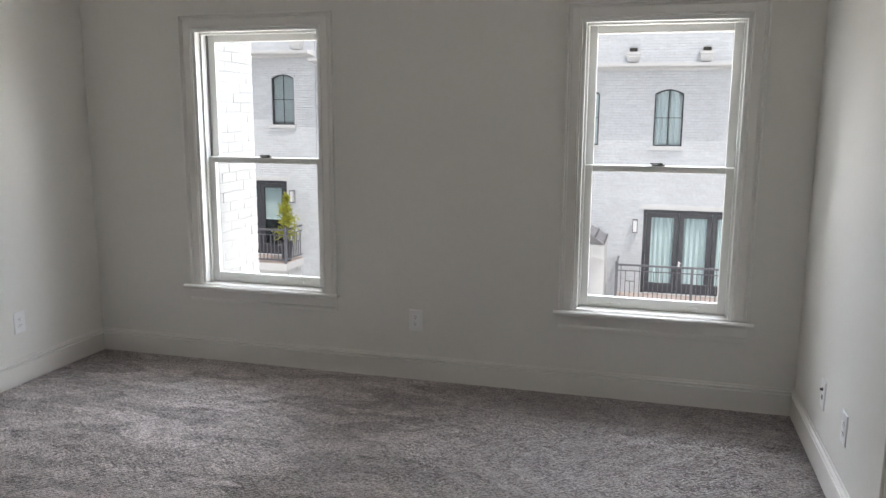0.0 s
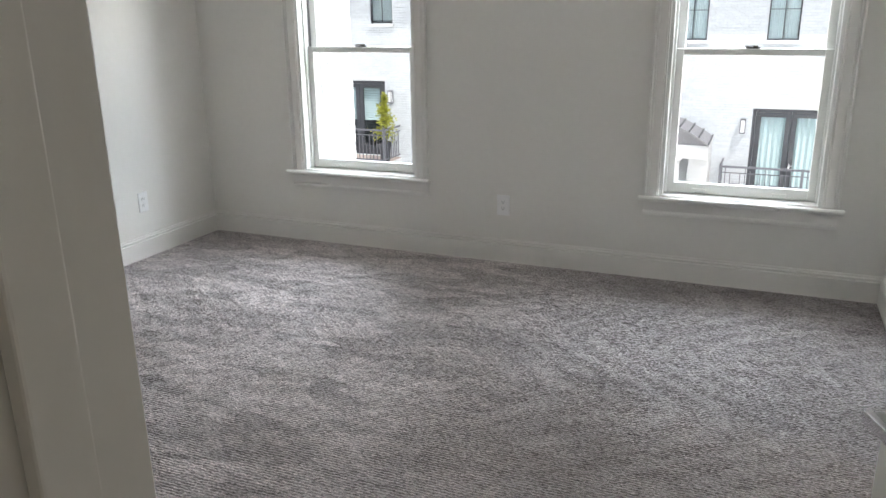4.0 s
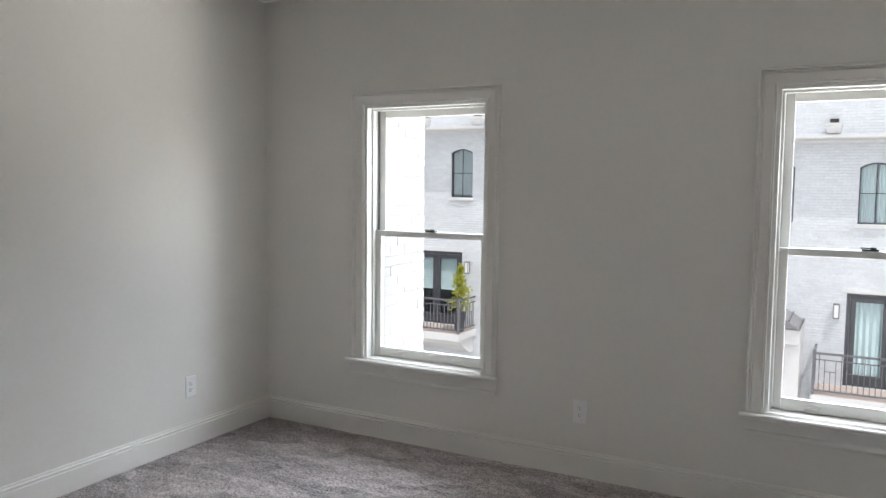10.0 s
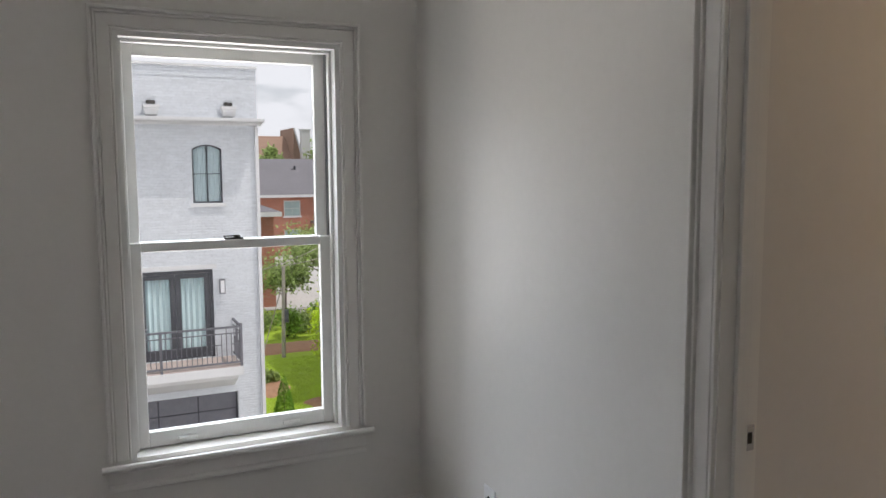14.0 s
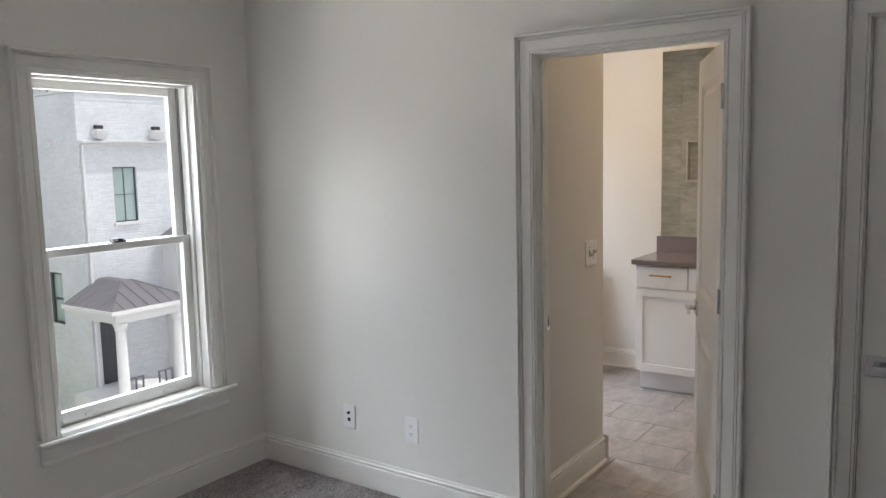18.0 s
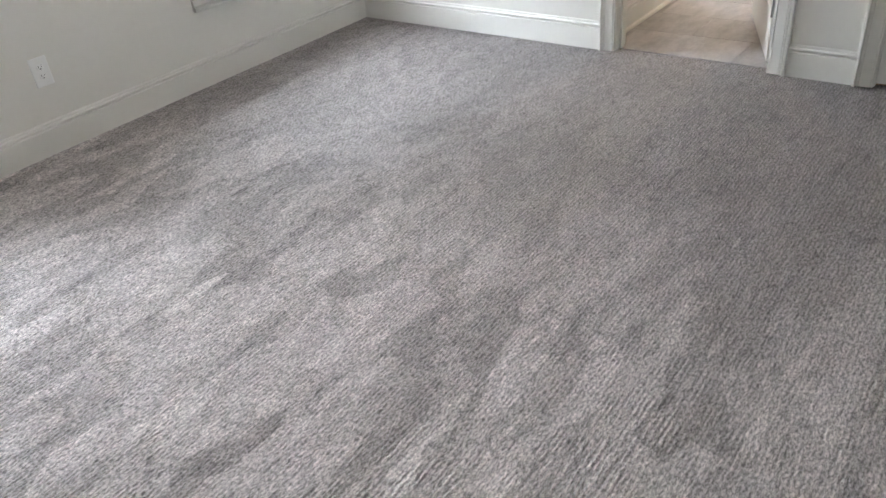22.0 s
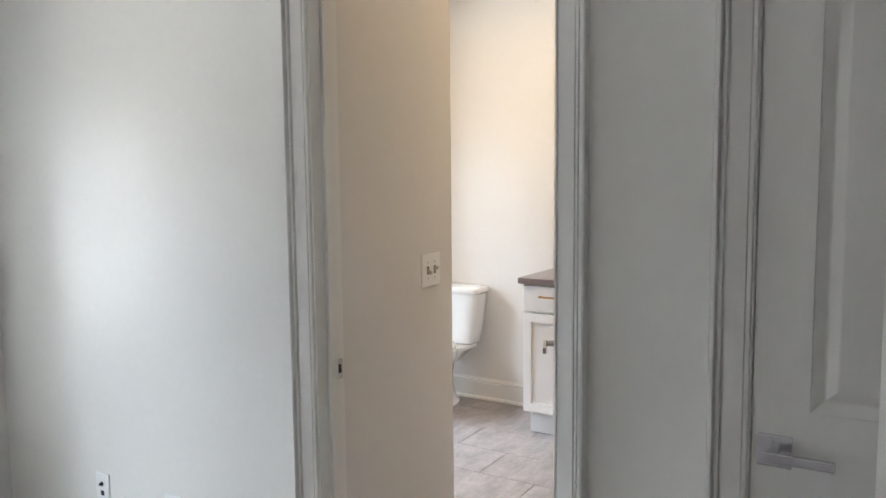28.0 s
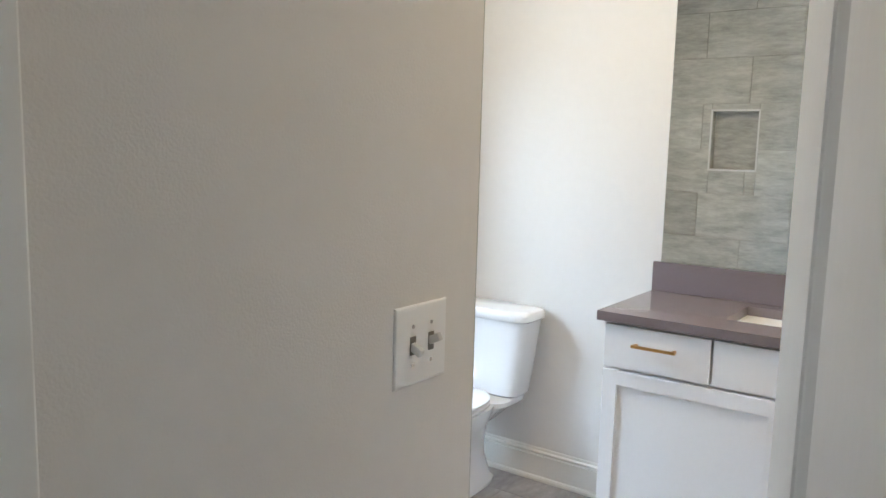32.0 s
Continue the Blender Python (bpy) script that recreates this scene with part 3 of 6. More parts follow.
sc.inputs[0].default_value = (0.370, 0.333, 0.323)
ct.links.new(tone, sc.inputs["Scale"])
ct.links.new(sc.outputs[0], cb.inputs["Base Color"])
bp = ct.nodes.new("ShaderNodeBump")
bp.inputs["Distance"].default_value = 0.005
ct.links.new(math_node(ct, "ADD", noise_node(ct, OBJ, 210, 2, (0.5, 1, 1), 0.7, 0.3), math_node(ct, "MULTIPLY", wave.outputs["Fac"], 0.5)), bp.inputs["Height"])
tilt = ct.nodes.new("ShaderNodeCombineXYZ")
ct.links.new(math_node(ct, "MULTIPLY", ramp(ct, big[1], 0, 1, -0.17, 0.17), fade), tilt.inputs[0])
ct.links.new(math_node(ct, "MULTIPLY", lean, 0.14), tilt.inputs[1])
nadd = ct.nodes.new("ShaderNodeVectorMath")
nadd.operation = "ADD"
ct.links.new(bp.outputs[0], nadd.inputs[0])
ct.links.new(tilt.outputs[0], nadd.inputs[1])
nn = ct.nodes.new("ShaderNodeVectorMath")
nn.operation = "NORMALIZE"
ct.links.new(nadd.outputs[0], nn.inputs[0])
ct.links.new(nn.outputs[0], cb.inputs["Normal"])


def ribbed_carpet(x0, x1, y0, y1, pitch=0.0130, nx=560):
    ny = int((y1 - y0) / pitch) * 4
    xs, ys = np.linspace(x0, x1, nx), np.linspace(y0, y1, ny)
    gx, gy = np.meshgrid(xs, ys)
    rng = np.random.default_rng(4)
    wob = 0.60 * np.sin(gx * 31 + 9 * np.sin(gy * 5.1)) + 0.25 * np.sin(gx * 9 + 2.1 * np.sin(gy * 3.3)) + 0.35 * np.sin(gx * 2.3 + gy * 1.7)
    ph = gy / pitch + wob / math.pi
    rib = np.abs(np.sin(math.pi * ph)) ** 0.6
    row = np.floor(ph).astype(int)
    beat = 0.5 + 0.5 * np.sin(gx * math.tau / 0.034 + (row * 2.399) % math.tau + 2.2 * (ph - row))
    gz = -0.001 - 0.0032 * (1 - rib) - 0.0014 * beat - 0.0042 * rng.random(gx.shape)
    verts = np.stack([gx, gy, gz], -1).reshape(-1, 3)
    i = np.arange((ny - 1) * nx).reshape(ny - 1, nx)[:, :-1].ravel()
    faces = np.stack([i, i + 1, i + 1 + nx, i + nx], 1)
    me = bpy.data.meshes.new("carpet")
    me.from_pydata(verts.tolist(), [], faces.tolist())
    me.materials.append(CARPET)
    me.polygons.foreach_set("use_smooth", [True] * len(me.polygons))
    return me


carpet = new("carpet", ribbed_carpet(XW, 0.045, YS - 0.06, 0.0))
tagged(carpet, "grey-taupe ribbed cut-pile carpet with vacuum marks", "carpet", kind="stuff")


# ---- outlets, switch, ceiling lamp, vent ----
def socket_slots(plate, y):
    for dz in (-0.0195, 0.0195):
        bm = lathe(bmesh.new(), [(0, 0), (0.0165, 0), (0.0165, 0.0022), (0.0155, 0.003), (0, 0.003)], 24)
        bmesh.ops.rotate(bm, verts=bm.verts, matrix=Matrix.Rotation(math.pi / 2, 3, "X"))
        bmesh.ops.scale(bm, verts=bm.verts, vec=(1, 1, 0.86))
        bmesh.ops.translate(bm, verts=bm.verts, vec=(0, -0.0042, dz))
        face = part("receptacle", bm, PLASTIC, plate, smooth=True)
        part("slot", boxes((-0.0075, -0.0055, -0.0076, -0.007, dz + 0.000, dz + 0.009)), DARK, face)
        part("slot", boxes((0.0055, 0.0075, -0.0076, -0.007, dz + 0.001, dz + 0.008)), DARK, face)
        bm = tube(bmesh.new(), (0, -0.007, dz - 0.006), (0, -0.0076, dz - 0.006), 0.0026, n=10)
        part("ground_hole", bm, DARK, face)


def plate_mesh(w, h):
    """A wall plate facing -y with a softened edge."""
    bm = bmesh.new()
    rings = []
    for k, y in ((0.0, 0.0), (0.0, -0.002), (0.002, -0.0042), (0.006, -0.0048)):
        rings.append([bm.verts.new((sx * (w / 2 - k), y, sz * (h / 2 - k))) for sx, sz in ((-1, -1), (1, -1), (1, 1), (-1, 1))])
    for a, b in zip(rings, rings[1:]):
        for k in range(4):
            bm.faces.new((a[k], a[(k + 1) % 4], b[(k + 1) % 4], b[k]))
    bm.faces.new(rings[-1])
    bm.faces.new(rings[0][::-1])
    return bm


def screw(parent, x, z):
    part("screw", tube(bmesh.new(), (x, -0.0045, z), (x, -0.0056, z), 0.003, 0.0024, 10), PLASTIC, parent)


def outlet(at, turn, label):
    o = thing("outlet", label, "power outlet", at, turn, group="wall outlets")
    p = part("plate", plate_mesh(0.079, 0.124), PLASTIC, o)
    socket_slots(p, 0)
    screw(o, 0, 0)
    return o


outlet((-2.032, 0, 0.350), 0, "white duplex outlet on the wall between the windows")
outlet((XW, -0.672, 0.350), -90 + 180, "white duplex outlet on the plain wall near the corner")
outlet((0, -1.012, 0.342), -90, "white duplex outlet beside the data jack")
jack = thing("data_jack", "white wall plate with coax and data jacks", "wall jack", (0, -0.624, 0.340), -90, group="wall outlets")
part("plate", plate_mesh(0.079, 0.124), PLASTIC, jack)
bm = tube(bmesh.new(), (0, -0.0045, 0.022), (0, -0.016, 0.022), 0.0055, 0.0050, 12)
tube(bm, (0, -0.0045, 0.022), (0, -0.007, 0.022), 0.0085, 0.0085, 6)
part("coax_port", bm, DARKMETAL, jack, "threaded metal coax port")
part("data_port", boxes((-0.009, 0.009, -0.0065, -0.0042, -0.022, -0.004), bevel=0.001), DARK, jack, "dark square data port")
screw(jack, 0, 0.045)
screw(jack, 0, -0.045)

sw = thing("light_switch", "white two-gang toggle switch on the cream wall", "light switch", (0.757, STY, 1.125), 0)
part("plate", plate_mesh(0.129, 0.125), PLASTIC, sw)
SLOT = material("switch_slot", (0.16, 0.155, 0.15), 0.5, stain=(30, 0.05))
TOGGLE = material("switch_toggle", (0.62, 0.61, 0.59), 0.3, stain=(20, 0.02))
for sx, up in ((-0.023, -1), (0.023, 1)):
    part("slot", boxes((sx - 0.0072, sx + 0.0072, -0.0054, -0.0046, -0.0145, 0.0145)), SLOT, sw)
    bm = bmesh.new()
    box(bm, -0.0052, 0.0052, -0.022, 0.0, -0.0065, 0.0065, bevel=0.0018)
    bmesh.ops.rotate(bm, verts=bm.verts, matrix=Matrix.Rotation(radians(-26 * up), 3, "X"))
    bmesh.ops.translate(bm, verts=bm.verts, vec=(sx, -0.003, 0))
    part("toggle", bm, TOGGLE, sw)
    for z in (0.030, -0.030):
        part("screw", tube(bmesh.new(), (sx, -0.0045, z), (sx, -0.0058, z), 0.0034, 0.003, 12), CHROME, sw)

FROST = material("frosted_glass", (0.80, 0.80, 0.82), 0.35, stain=(4, 0.02), coat=0.3)
LX, LY = -2.13, -1.955
lamp = thing("ceiling_light", "unlit flush ceiling light with brass ring and frosted bowl", "ceiling light", (LX, LY, H))
bm = lathe(bmesh.new(), [(0.0, 0.0), (0.166, 0.0), (0.173, -0.005), (0.173, -0.012), (0.168, -0.017), (0.170, -0.024), (0.168, -0.036), (0.160, -0.042), (0.156, -0.045), (0.158, -0.050), (0.154, -0.054), (0.146, -0.053), (0.146, -0.030), (0, -0.030)], 64)
part("ring", bm, BRONZE, lamp, "antique brass ring", smooth=True)
bm = lathe(bmesh.new(), [(0.146, -0.046)] + [(0.146 * math.cos(a), -0.046 - 0.076 * math.sin(a)) for a in (k * math.pi / 2 / 14 for k in range(1, 14))] + [(0, -0.122)], 64)
part("glass_bowl", bm, FROST, lamp, "frosted white glass bowl", smooth=True)

vent = thing("ceiling_vent", "white steel ceiling register with angled louvres", "air vent", (-3.035, -0.54, H))
VG = material("vent_grey", (0.62, 0.62, 0.61), 0.5, stain=(10, 0.08))
part("frame", boxes((-0.20, 0.20, -0.115, -0.085, -0.008, 0), (-0.20, 0.20, 0.085, 0.115, -0.008, 0), (-0.20, -0.165, -0.085, 0.085, -0.008, 0), (0.165, 0.20, -0.085, 0.085, -0.008, 0), bevel=0.0015), PLASTIC, vent)
part("backing", boxes((-0.165, 0.165, -0.085, 0.085, -0.001, 0.0)), DARK, vent)
for k in range(11):
    y = -0.078 + k * 0.0155
    bm = boxes((-0.075, 0.085, -0.0085, 0.0085, -0.0006, 0.0006))
    bmesh.ops.rotate(bm, verts=bm.verts, matrix=Matrix.Rotation(radians(24), 3, "X"))
    bmesh.ops.translate(bm, verts=bm.verts, vec=(0, y, -0.006))
    part("slat", bm, VG, vent)
for side, x0, x1, tilt in ((-1, -0.162, -0.080, -30), (1, 0.090, 0.162, 42)):
    for k in range(5):
        x = x0 + (x1 - x0) * (k + 0.5) / 5
        bm = boxes((-0.0075, 0.0075, -0.084, 0.084, -0.0006, 0.0006))
        bmesh.ops.rotate(bm, verts=bm.verts, matrix=Matrix.Rotation(radians(tilt), 3, "Y"))
        bmesh.ops.translate(bm, verts=bm.verts, vec=(x, 0, -0.006))
        part("slat", bm, PLASTIC if side < 0 else VG, vent)
bm = tube(bmesh.new(), (-0.15, -0.095, -0.008), (-0.15, -0.10, -0.030), 0.003, 0.004, 10)
part("damper_lever", bm, DARKMETAL, vent)
bit = thing("lint", "tiny dark scrap of lint lying on the carpet", "lint", (-1.42, -2.72, 0.0))
part("scrap", tube(bmesh.new(), (0, 0, 0.0), (0.008, 0.004, 0.004), 0.003, 0.001, 6), DARK, bit)


# ---- bathroom ----
bulb_paint = material("lamp_glass", (0.9, 0.88, 0.84), 0.4)
SHX = STX                                # the shower lies between the bedroom wall and the end of the short wall
TILE, tt, tb = node_material("stone_tile")
tco = tt.nodes.new("ShaderNodeTexCoord")
info = tt.nodes.new("ShaderNodeObjectInfo")
mv = tt.nodes.new("ShaderNodeVectorMath")
mv.operation = "ADD"
tt.links.new(tco.outputs["Object"], mv.inputs[0])
sh = tt.nodes.new("ShaderNodeVectorMath")
sh.operation = "SCALE"
sh.inputs[0].default_value = (7.0, 13.0, 5.0)
tt.links.new(info.outputs["Random"], sh.inputs["Scale"])
tt.links.new(sh.outputs[0], mv.inputs[1])
TV = mv.outputs[0]
vein = ramp(tt, noise_node(tt, TV, 4.2, 9, (1.0, 0.9, 3.6), 0.72, 0.25), 0.34, 0.68, 0.72, 1.26)
fine = ramp(tt, noise_node(tt, TV, 26, 4, (1.0, 0.6, 3.0), 0.65), 0.3, 0.7, 0.92, 1.08)
tone = math_node(tt, "MULTIPLY", vein, math_node(tt, "MULTIPLY", fine, ramp(tt, info.outputs["Random"], 0, 1, 0.92, 1.08)))
ts = tt.nodes.new("ShaderNodeVectorMath")
ts.operation = "SCALE"
ts.inputs[0].default_value = (0.50, 0.50, 0.465)
tt.links.new(tone, ts.inputs["Scale"])
tt.links.new(ts.outputs[0], tb.inputs["Base Color"])
tb.inputs["Roughness"].default_value = 0.32

FLOORTILE = TILE.copy()
FLOORTILE.name = "floor_tile"
for n in FLOORTILE.node_tree.nodes:
    if n.bl_idname == "ShaderNodeVectorMath" and n.inputs[0].default_value[0] < 1 and n.inputs[0].default_value[0] > 0.3:
        n.inputs[0].default_value = (0.36, 0.342, 0.342)
    if n.bl_idname == "ShaderNodeMapRange" and n.inputs["To Max"].default_value > 1.3:
        n.inputs["To Min"].default_value, n.inputs["To Max"].default_value = 0.82, 1.18
for n in FLOORTILE.node_tree.nodes:
    if n.bl_idname == "ShaderNodeMapping":
        n.inputs["Scale"].default_value = (1.2, 2.6, 1.0)


def tile_mesh(w, h, t, b=0.0015):
    bm = bmesh.new()
    rings = [[bm.verts.new((sx * (w / 2 - k), sy * (h / 2 - k), z)) for sx, sy in ((-1, -1), (1, -1), (1, 1), (-1, 1))] for k, z in ((0, 0), (0, t - b), (b, t))]
    for a, c in zip(rings, rings[1:]):
        for k in range(4):
            bm.faces.new((a[k], a[(k + 1) % 4], c[(k + 1) % 4], c[k]))
    bm.faces.new(rings[-1])
    return bm


# vanity: one cabinet, two doors, three drawer fronts, counter with undermount basin
VX, VY0, VT = 2.215, -2.44, 0.870
van = thing("vanity_cabinet", "white painted shaker vanity cabinet with brass pulls", "vanity", (0, 0, 0))
part("body", boxes((VX, BX1, VY0, VY1, 0.138, VT)), CABINET, van)
part("toe_kick", boxes((VX + 0.06, BX1, VY0 + 0.01, VY1 - 0.012, 0, 0.138)), CABINET, van)


def shaker(y0, y1, z0, z1, rail=0.0):
    """A front facing -x, with a recessed panel when rail is set."""
    bm = bmesh.new()
    if not rail:
        return box(bm, VX - 0.02, VX - 0.001, y0, y1, z0, z1, bevel=0.002)
    rings = []
    for k, x in ((0, VX - 0.001), (0, VX - 0.0185), (0.0015, VX - 0.02), (rail - 0.001, VX - 0.02), (rail, VX - 0.0185), (rail, VX - 0.011)):
        rings.append([bm.verts.new((x, y, z)) for y, z in ((y0 + k, z0 + k), (y1 - k, z0 + k), (y1 - k, z1 - k), (y0 + k, z1 - k))])
    for a, b in zip(rings, rings[1:]):
        for k in range(4):
            bm.faces.new((a[k], a[(k + 1) % 4], b[(k + 1) % 4], b[k]))
    bm.faces.new(rings[-1])
    bm.faces.new(rings[0][::-1])
    return bm


def bar_pull(parent, a, b):
    a, b = Vector(a), Vector(b)
    d = (b - a).normalized()
    bm = bmesh.new()
    h = 0.0045
    lo, hi = a - Vector((0.024, 0, 0)), b - Vector((0.024, 0, 0))
    x = sorted((lo.x - h, lo.x + h))
    ys, zs = sorted((lo.y, hi.y)), sorted((lo.z, hi.z))
    box(bm, x[0], x[1], ys[0] - h, ys[1] + h, zs[0] - h, zs[1] + h, bevel=0.001)
    for p in (a + d * 0.004, b - d * 0.004):
        box(bm, p.x - 0.024, p.x, p.y - h, p.y + h, p.z - h, p.z + h)
    part("pull", bm, BRASS, parent, "brushed brass bar pull")


for y0, y1 in ((-1.617, VY1 - 0.003), (-2.070, -1.625), (VY0 + 0.003, -2.078)):
    f = part("drawer_front", shaker(y0, y1, 0.716, VT - 0.010), CABINET, van)
    if y1 - y0 < 0.4:
        m = (y0 + y1) / 2
        bar_pull(f, (VX - 0.02, m - 0.068, 0.802), (VX - 0.02, m + 0.068, 0.802))
for y0, y1, py in ((-1.845, VY1 - 0.003, -1.825), (VY0 + 0.003, -1.853, -1.873)):
    f = part("door", shaker(y0, y1, 0.141, 0.705, 0.050), CABINET, van)
    bar_pull(f, (VX - 0.02, py, 0.52), (VX - 0.02, py, 0.655))

ctr = thing("countertop", "grey-brown quartz vanity counter with backsplash", "countertop", (0, 0, 0))
CZ0, CZ1, SY0, SY1, SX0, SX1 = VT, 0.902, -2.05, -1.615, 2.335, 2.61
part("slab", boxes((VX - 0.035, SX0, VY0 - 0.01, VY1 + 0.022, CZ0, CZ1), (SX1, BX1, VY0 - 0.01, VY1 + 0.022, CZ0, CZ1), (SX0, SX1, SY1, VY1 + 0.022, CZ0, CZ1), (SX0, SX1, VY0 - 0.01, SY0, CZ0, CZ1)), COUNTER, ctr)
part("backsplash", boxes((BX1 - 0.02, BX1, VY0 - 0.01, VY1 + 0.024, CZ1, 1.014), bevel=0.0015), COUNTER, ctr)
basin = thing("basin", "white porcelain undermount basin", "sink", (0, 0, 0))
bm = bmesh.new()
rings = []
for k, z in ((-0.012, CZ0), (0.0, CZ0 - 0.005), (0.008, CZ0 - 0.08), (0.03, CZ0 - 0.125), (0.07, CZ0 - 0.14)):
    rings.append([bm.verts.new(p) for p in ((SX0 + k, SY0 + k, z), (SX1 - k, SY0 + k, z), (SX1 - k, SY1 - k, z), (SX0 + k, SY1 - k, z))])
for a, b in zip(rings, rings[1:]):
    for k in range(4):
        bm.faces.new((a[k], a[(k + 1) % 4], b[(k + 1) % 4], b[k]))
bm.faces.new(rings[-1])
part("bowl", bm, PORCELAIN, basin)

MIRROR = bpy.data.materials.new("mirror_silver")
MIRROR.use_nodes = True
mb = MIRROR.node_tree.nodes["Principled BSDF"]
mb.inputs["Base Color"].default_value, mb.inputs["Metallic"].default_value, mb.inputs["Roughness"].default_value = (0.88, 0.90, 0.89, 1), 1.0, 0.0
mir = thing("mirror", "large frameless wall mirror above the vanity backsplash", "mirror", (0, 0, 0))
part("backing", boxes((BX1 - 0.005, BX1, VY0 + 0.01, VY1 - 0.004, 1.017, MIR_T)), DARKMETAL, mir)
part("glass", boxes((BX1 - 0.009, BX1 - 0.005, VY0 + 0.01, VY1 - 0.004, 1.017, MIR_T)), MIRROR, mir)


# toilet, its back to the wall at x = BX1, nose towards -x
def loft(bm, rings):
    vs = [[bm.verts.new(p) for p in r] for r in rings]
    for a, b in zip(vs, vs[1:]):
        n = len(a)
        for k in range(n):
            bm.faces.new((a[k], a[(k + 1) % n], b[(k + 1) % n], b[k]))
    bm.faces.new(vs[0][::-1])
    bm.faces.new(vs[-1])
    return bm


def oval(cx, cy, z, rx, ry, n=32, square=2.0, nose=0.0):
    out = []
    for k in range(n):
        a = k * math.tau / n
        c, s = math.cos(a), math.sin(a)
        x = math.copysign(abs(c) ** (2 / square), c) * rx
        out.append((cx + x * (1 + (nose if c < 0 else 0)), cy + math.copysign(abs(s) ** (2 / square), s) * ry, z))
    return out


TY = TOILET_Y
toilet = thing("toilet", "white porcelain two-piece toilet against the wall", "toilet", (0, 0, 0))
bm = loft(bmesh.new(), [oval(BX1 - 0.115, TY, z, rx, ry, 40, 6) for z, rx, ry in ((0.395, 0.070, 0.175), (0.405, 0.082, 0.190), (0.55, 0.090, 0.212), (0.725, 0.095, 0.234))])
tank = part("tank", bm, PORCELAIN, toilet, smooth=True)
bm = loft(bmesh.new(), [oval(BX1 - 0.115, TY, z, rx, ry, 40, 6) for z, rx, ry in ((0.725, 0.100, 0.238), (0.733, 0.106, 0.248), (0.755, 0.106, 0.248), (0.766, 0.098, 0.240), (0.770, 0.080, 0.220))])
part("tank_lid", bm, PORCELAIN, toilet, smooth=True)
bm = loft(bmesh.new(), [oval(cx, TY, z, rx, ry, 40, sq, ns) for z, cx, rx, ry, sq, ns in (
    (0.0, BX1 - 0.33, 0.24, 0.092, 3, 0.05), (0.012, BX1 - 0.33, 0.24, 0.092, 3, 0.05), (0.03, BX1 - 0.33, 0.225, 0.074, 3, 0.05), (0.12, BX1 - 0.33, 0.20, 0.058, 2.6, 0.05),
    (0.20, BX1 - 0.35, 0.205, 0.078, 2.4, 0.12), (0.29, BX1 - 0.38, 0.22, 0.122, 2.2, 0.18), (0.35, BX1 - 0.39, 0.235, 0.155, 2.2, 0.20), (0.385, BX1 - 0.39, 0.24, 0.165, 2.2, 0.20), (0.390, BX1 - 0.39, 0.225, 0.15, 2.2, 0.20))])
part("bowl", bm, PORCELAIN, toilet, smooth=True)
bm2 = loft(bmesh.new(), [oval(BX1 - 0.155, TY, z, rx, ry, 40, 4) for z, rx, ry in ((0.27, 0.07, 0.06), (0.33, 0.11, 0.12), (0.372, 0.135, 0.178), (0.392, 0.135, 0.182), (0.395, 0.128, 0.175))])
part("tank_deck", bm2, PORCELAIN, toilet, smooth=True)
for nm, z0, z1 in (("seat", 0.392, 0.408), ("seat_lid", 0.412, 0.428)):
    bm = loft(bmesh.new(), [oval(BX1 - 0.41, TY, z, rx, ry, 40, 2.3, 0.22) for z, rx, ry in ((z0, 0.185, 0.160), (z0 + 0.004, 0.192, 0.167), (z1 - 0.005, 0.192, 0.167), (z1, 0.18, 0.155))])
    part(nm, bm, PORCELAIN, toilet, smooth=True)
bm = tube(bmesh.new(), (BX1 - 0.212, TY + 0.15, 0.69), (BX1 - 0.235, TY + 0.15, 0.69), 0.012, n=14)
box(bm, BX1 - 0.243, BX1 - 0.233, TY + 0.08, TY + 0.162, 0.681, 0.697, bevel=0.003)
part("flush_lever", bm, CHROME, tank)

# shower fittings and curb
part_sh = thing("shower_head", "dark metal shower head on an arm", "shower head", (0, 0, 0))
bm = tube(bmesh.new(), (0.50, STY + ST + 0.014, 2.02), (0.50, STY + ST + 0.05, 2.01), 0.011, n=12)
part("arm", bm, DARKMETAL, part_sh, smooth=True)
part("head", tube(bmesh.new(), (0.50, STY + ST + 0.045, 2.015), (0.50, STY + ST + 0.075, 1.965), 0.018, 0.04, 20), DARKMETAL, part_sh, smooth=True)
curb = thing("shower_curb", "white stone shower curb on the tiled floor", "shower curb", (0, 0, 0))
part("sill", boxes((STX - 0.11, STX, STY + ST, 0, 0, 0.10), bevel=0.004), PORCELAIN, curb)

dl = thing("recessed_light", "round recessed ceiling light, switched on", "ceiling light", (1.65, -0.95, H), group="bathroom lights")
EMIT = bpy.data.materials.new("lamp_lens")
EMIT.use_nodes = True
eb = EMIT.node_tree.nodes["Principled BSDF"]
eb.inputs["Emission Color"].default_value, eb.inputs["Emission Strength"].default_value = (1.0, 0.83, 0.66, 1), 8.0
part("trim", lathe(bmesh.new(), [(0.070, 0), (0.092, 0), (0.092, -0.003), (0.084, -0.006), (0.070, -0.003)], 40), PLASTIC, dl, smooth=True)
part("lens", lathe(bmesh.new(), [(0, -0.002), (0.070, -0.002)], 40), EMIT, dl)
copy_thing(dl, pose(1.65, -2.0, H))
for ly in (-0.95, -2.0):
    area("bath_lamp", (1.65, ly, H - 0.012), (1.65, ly, 0), 0.14, 0.14, BATH_W, (1.0, 0.675, 0.31))

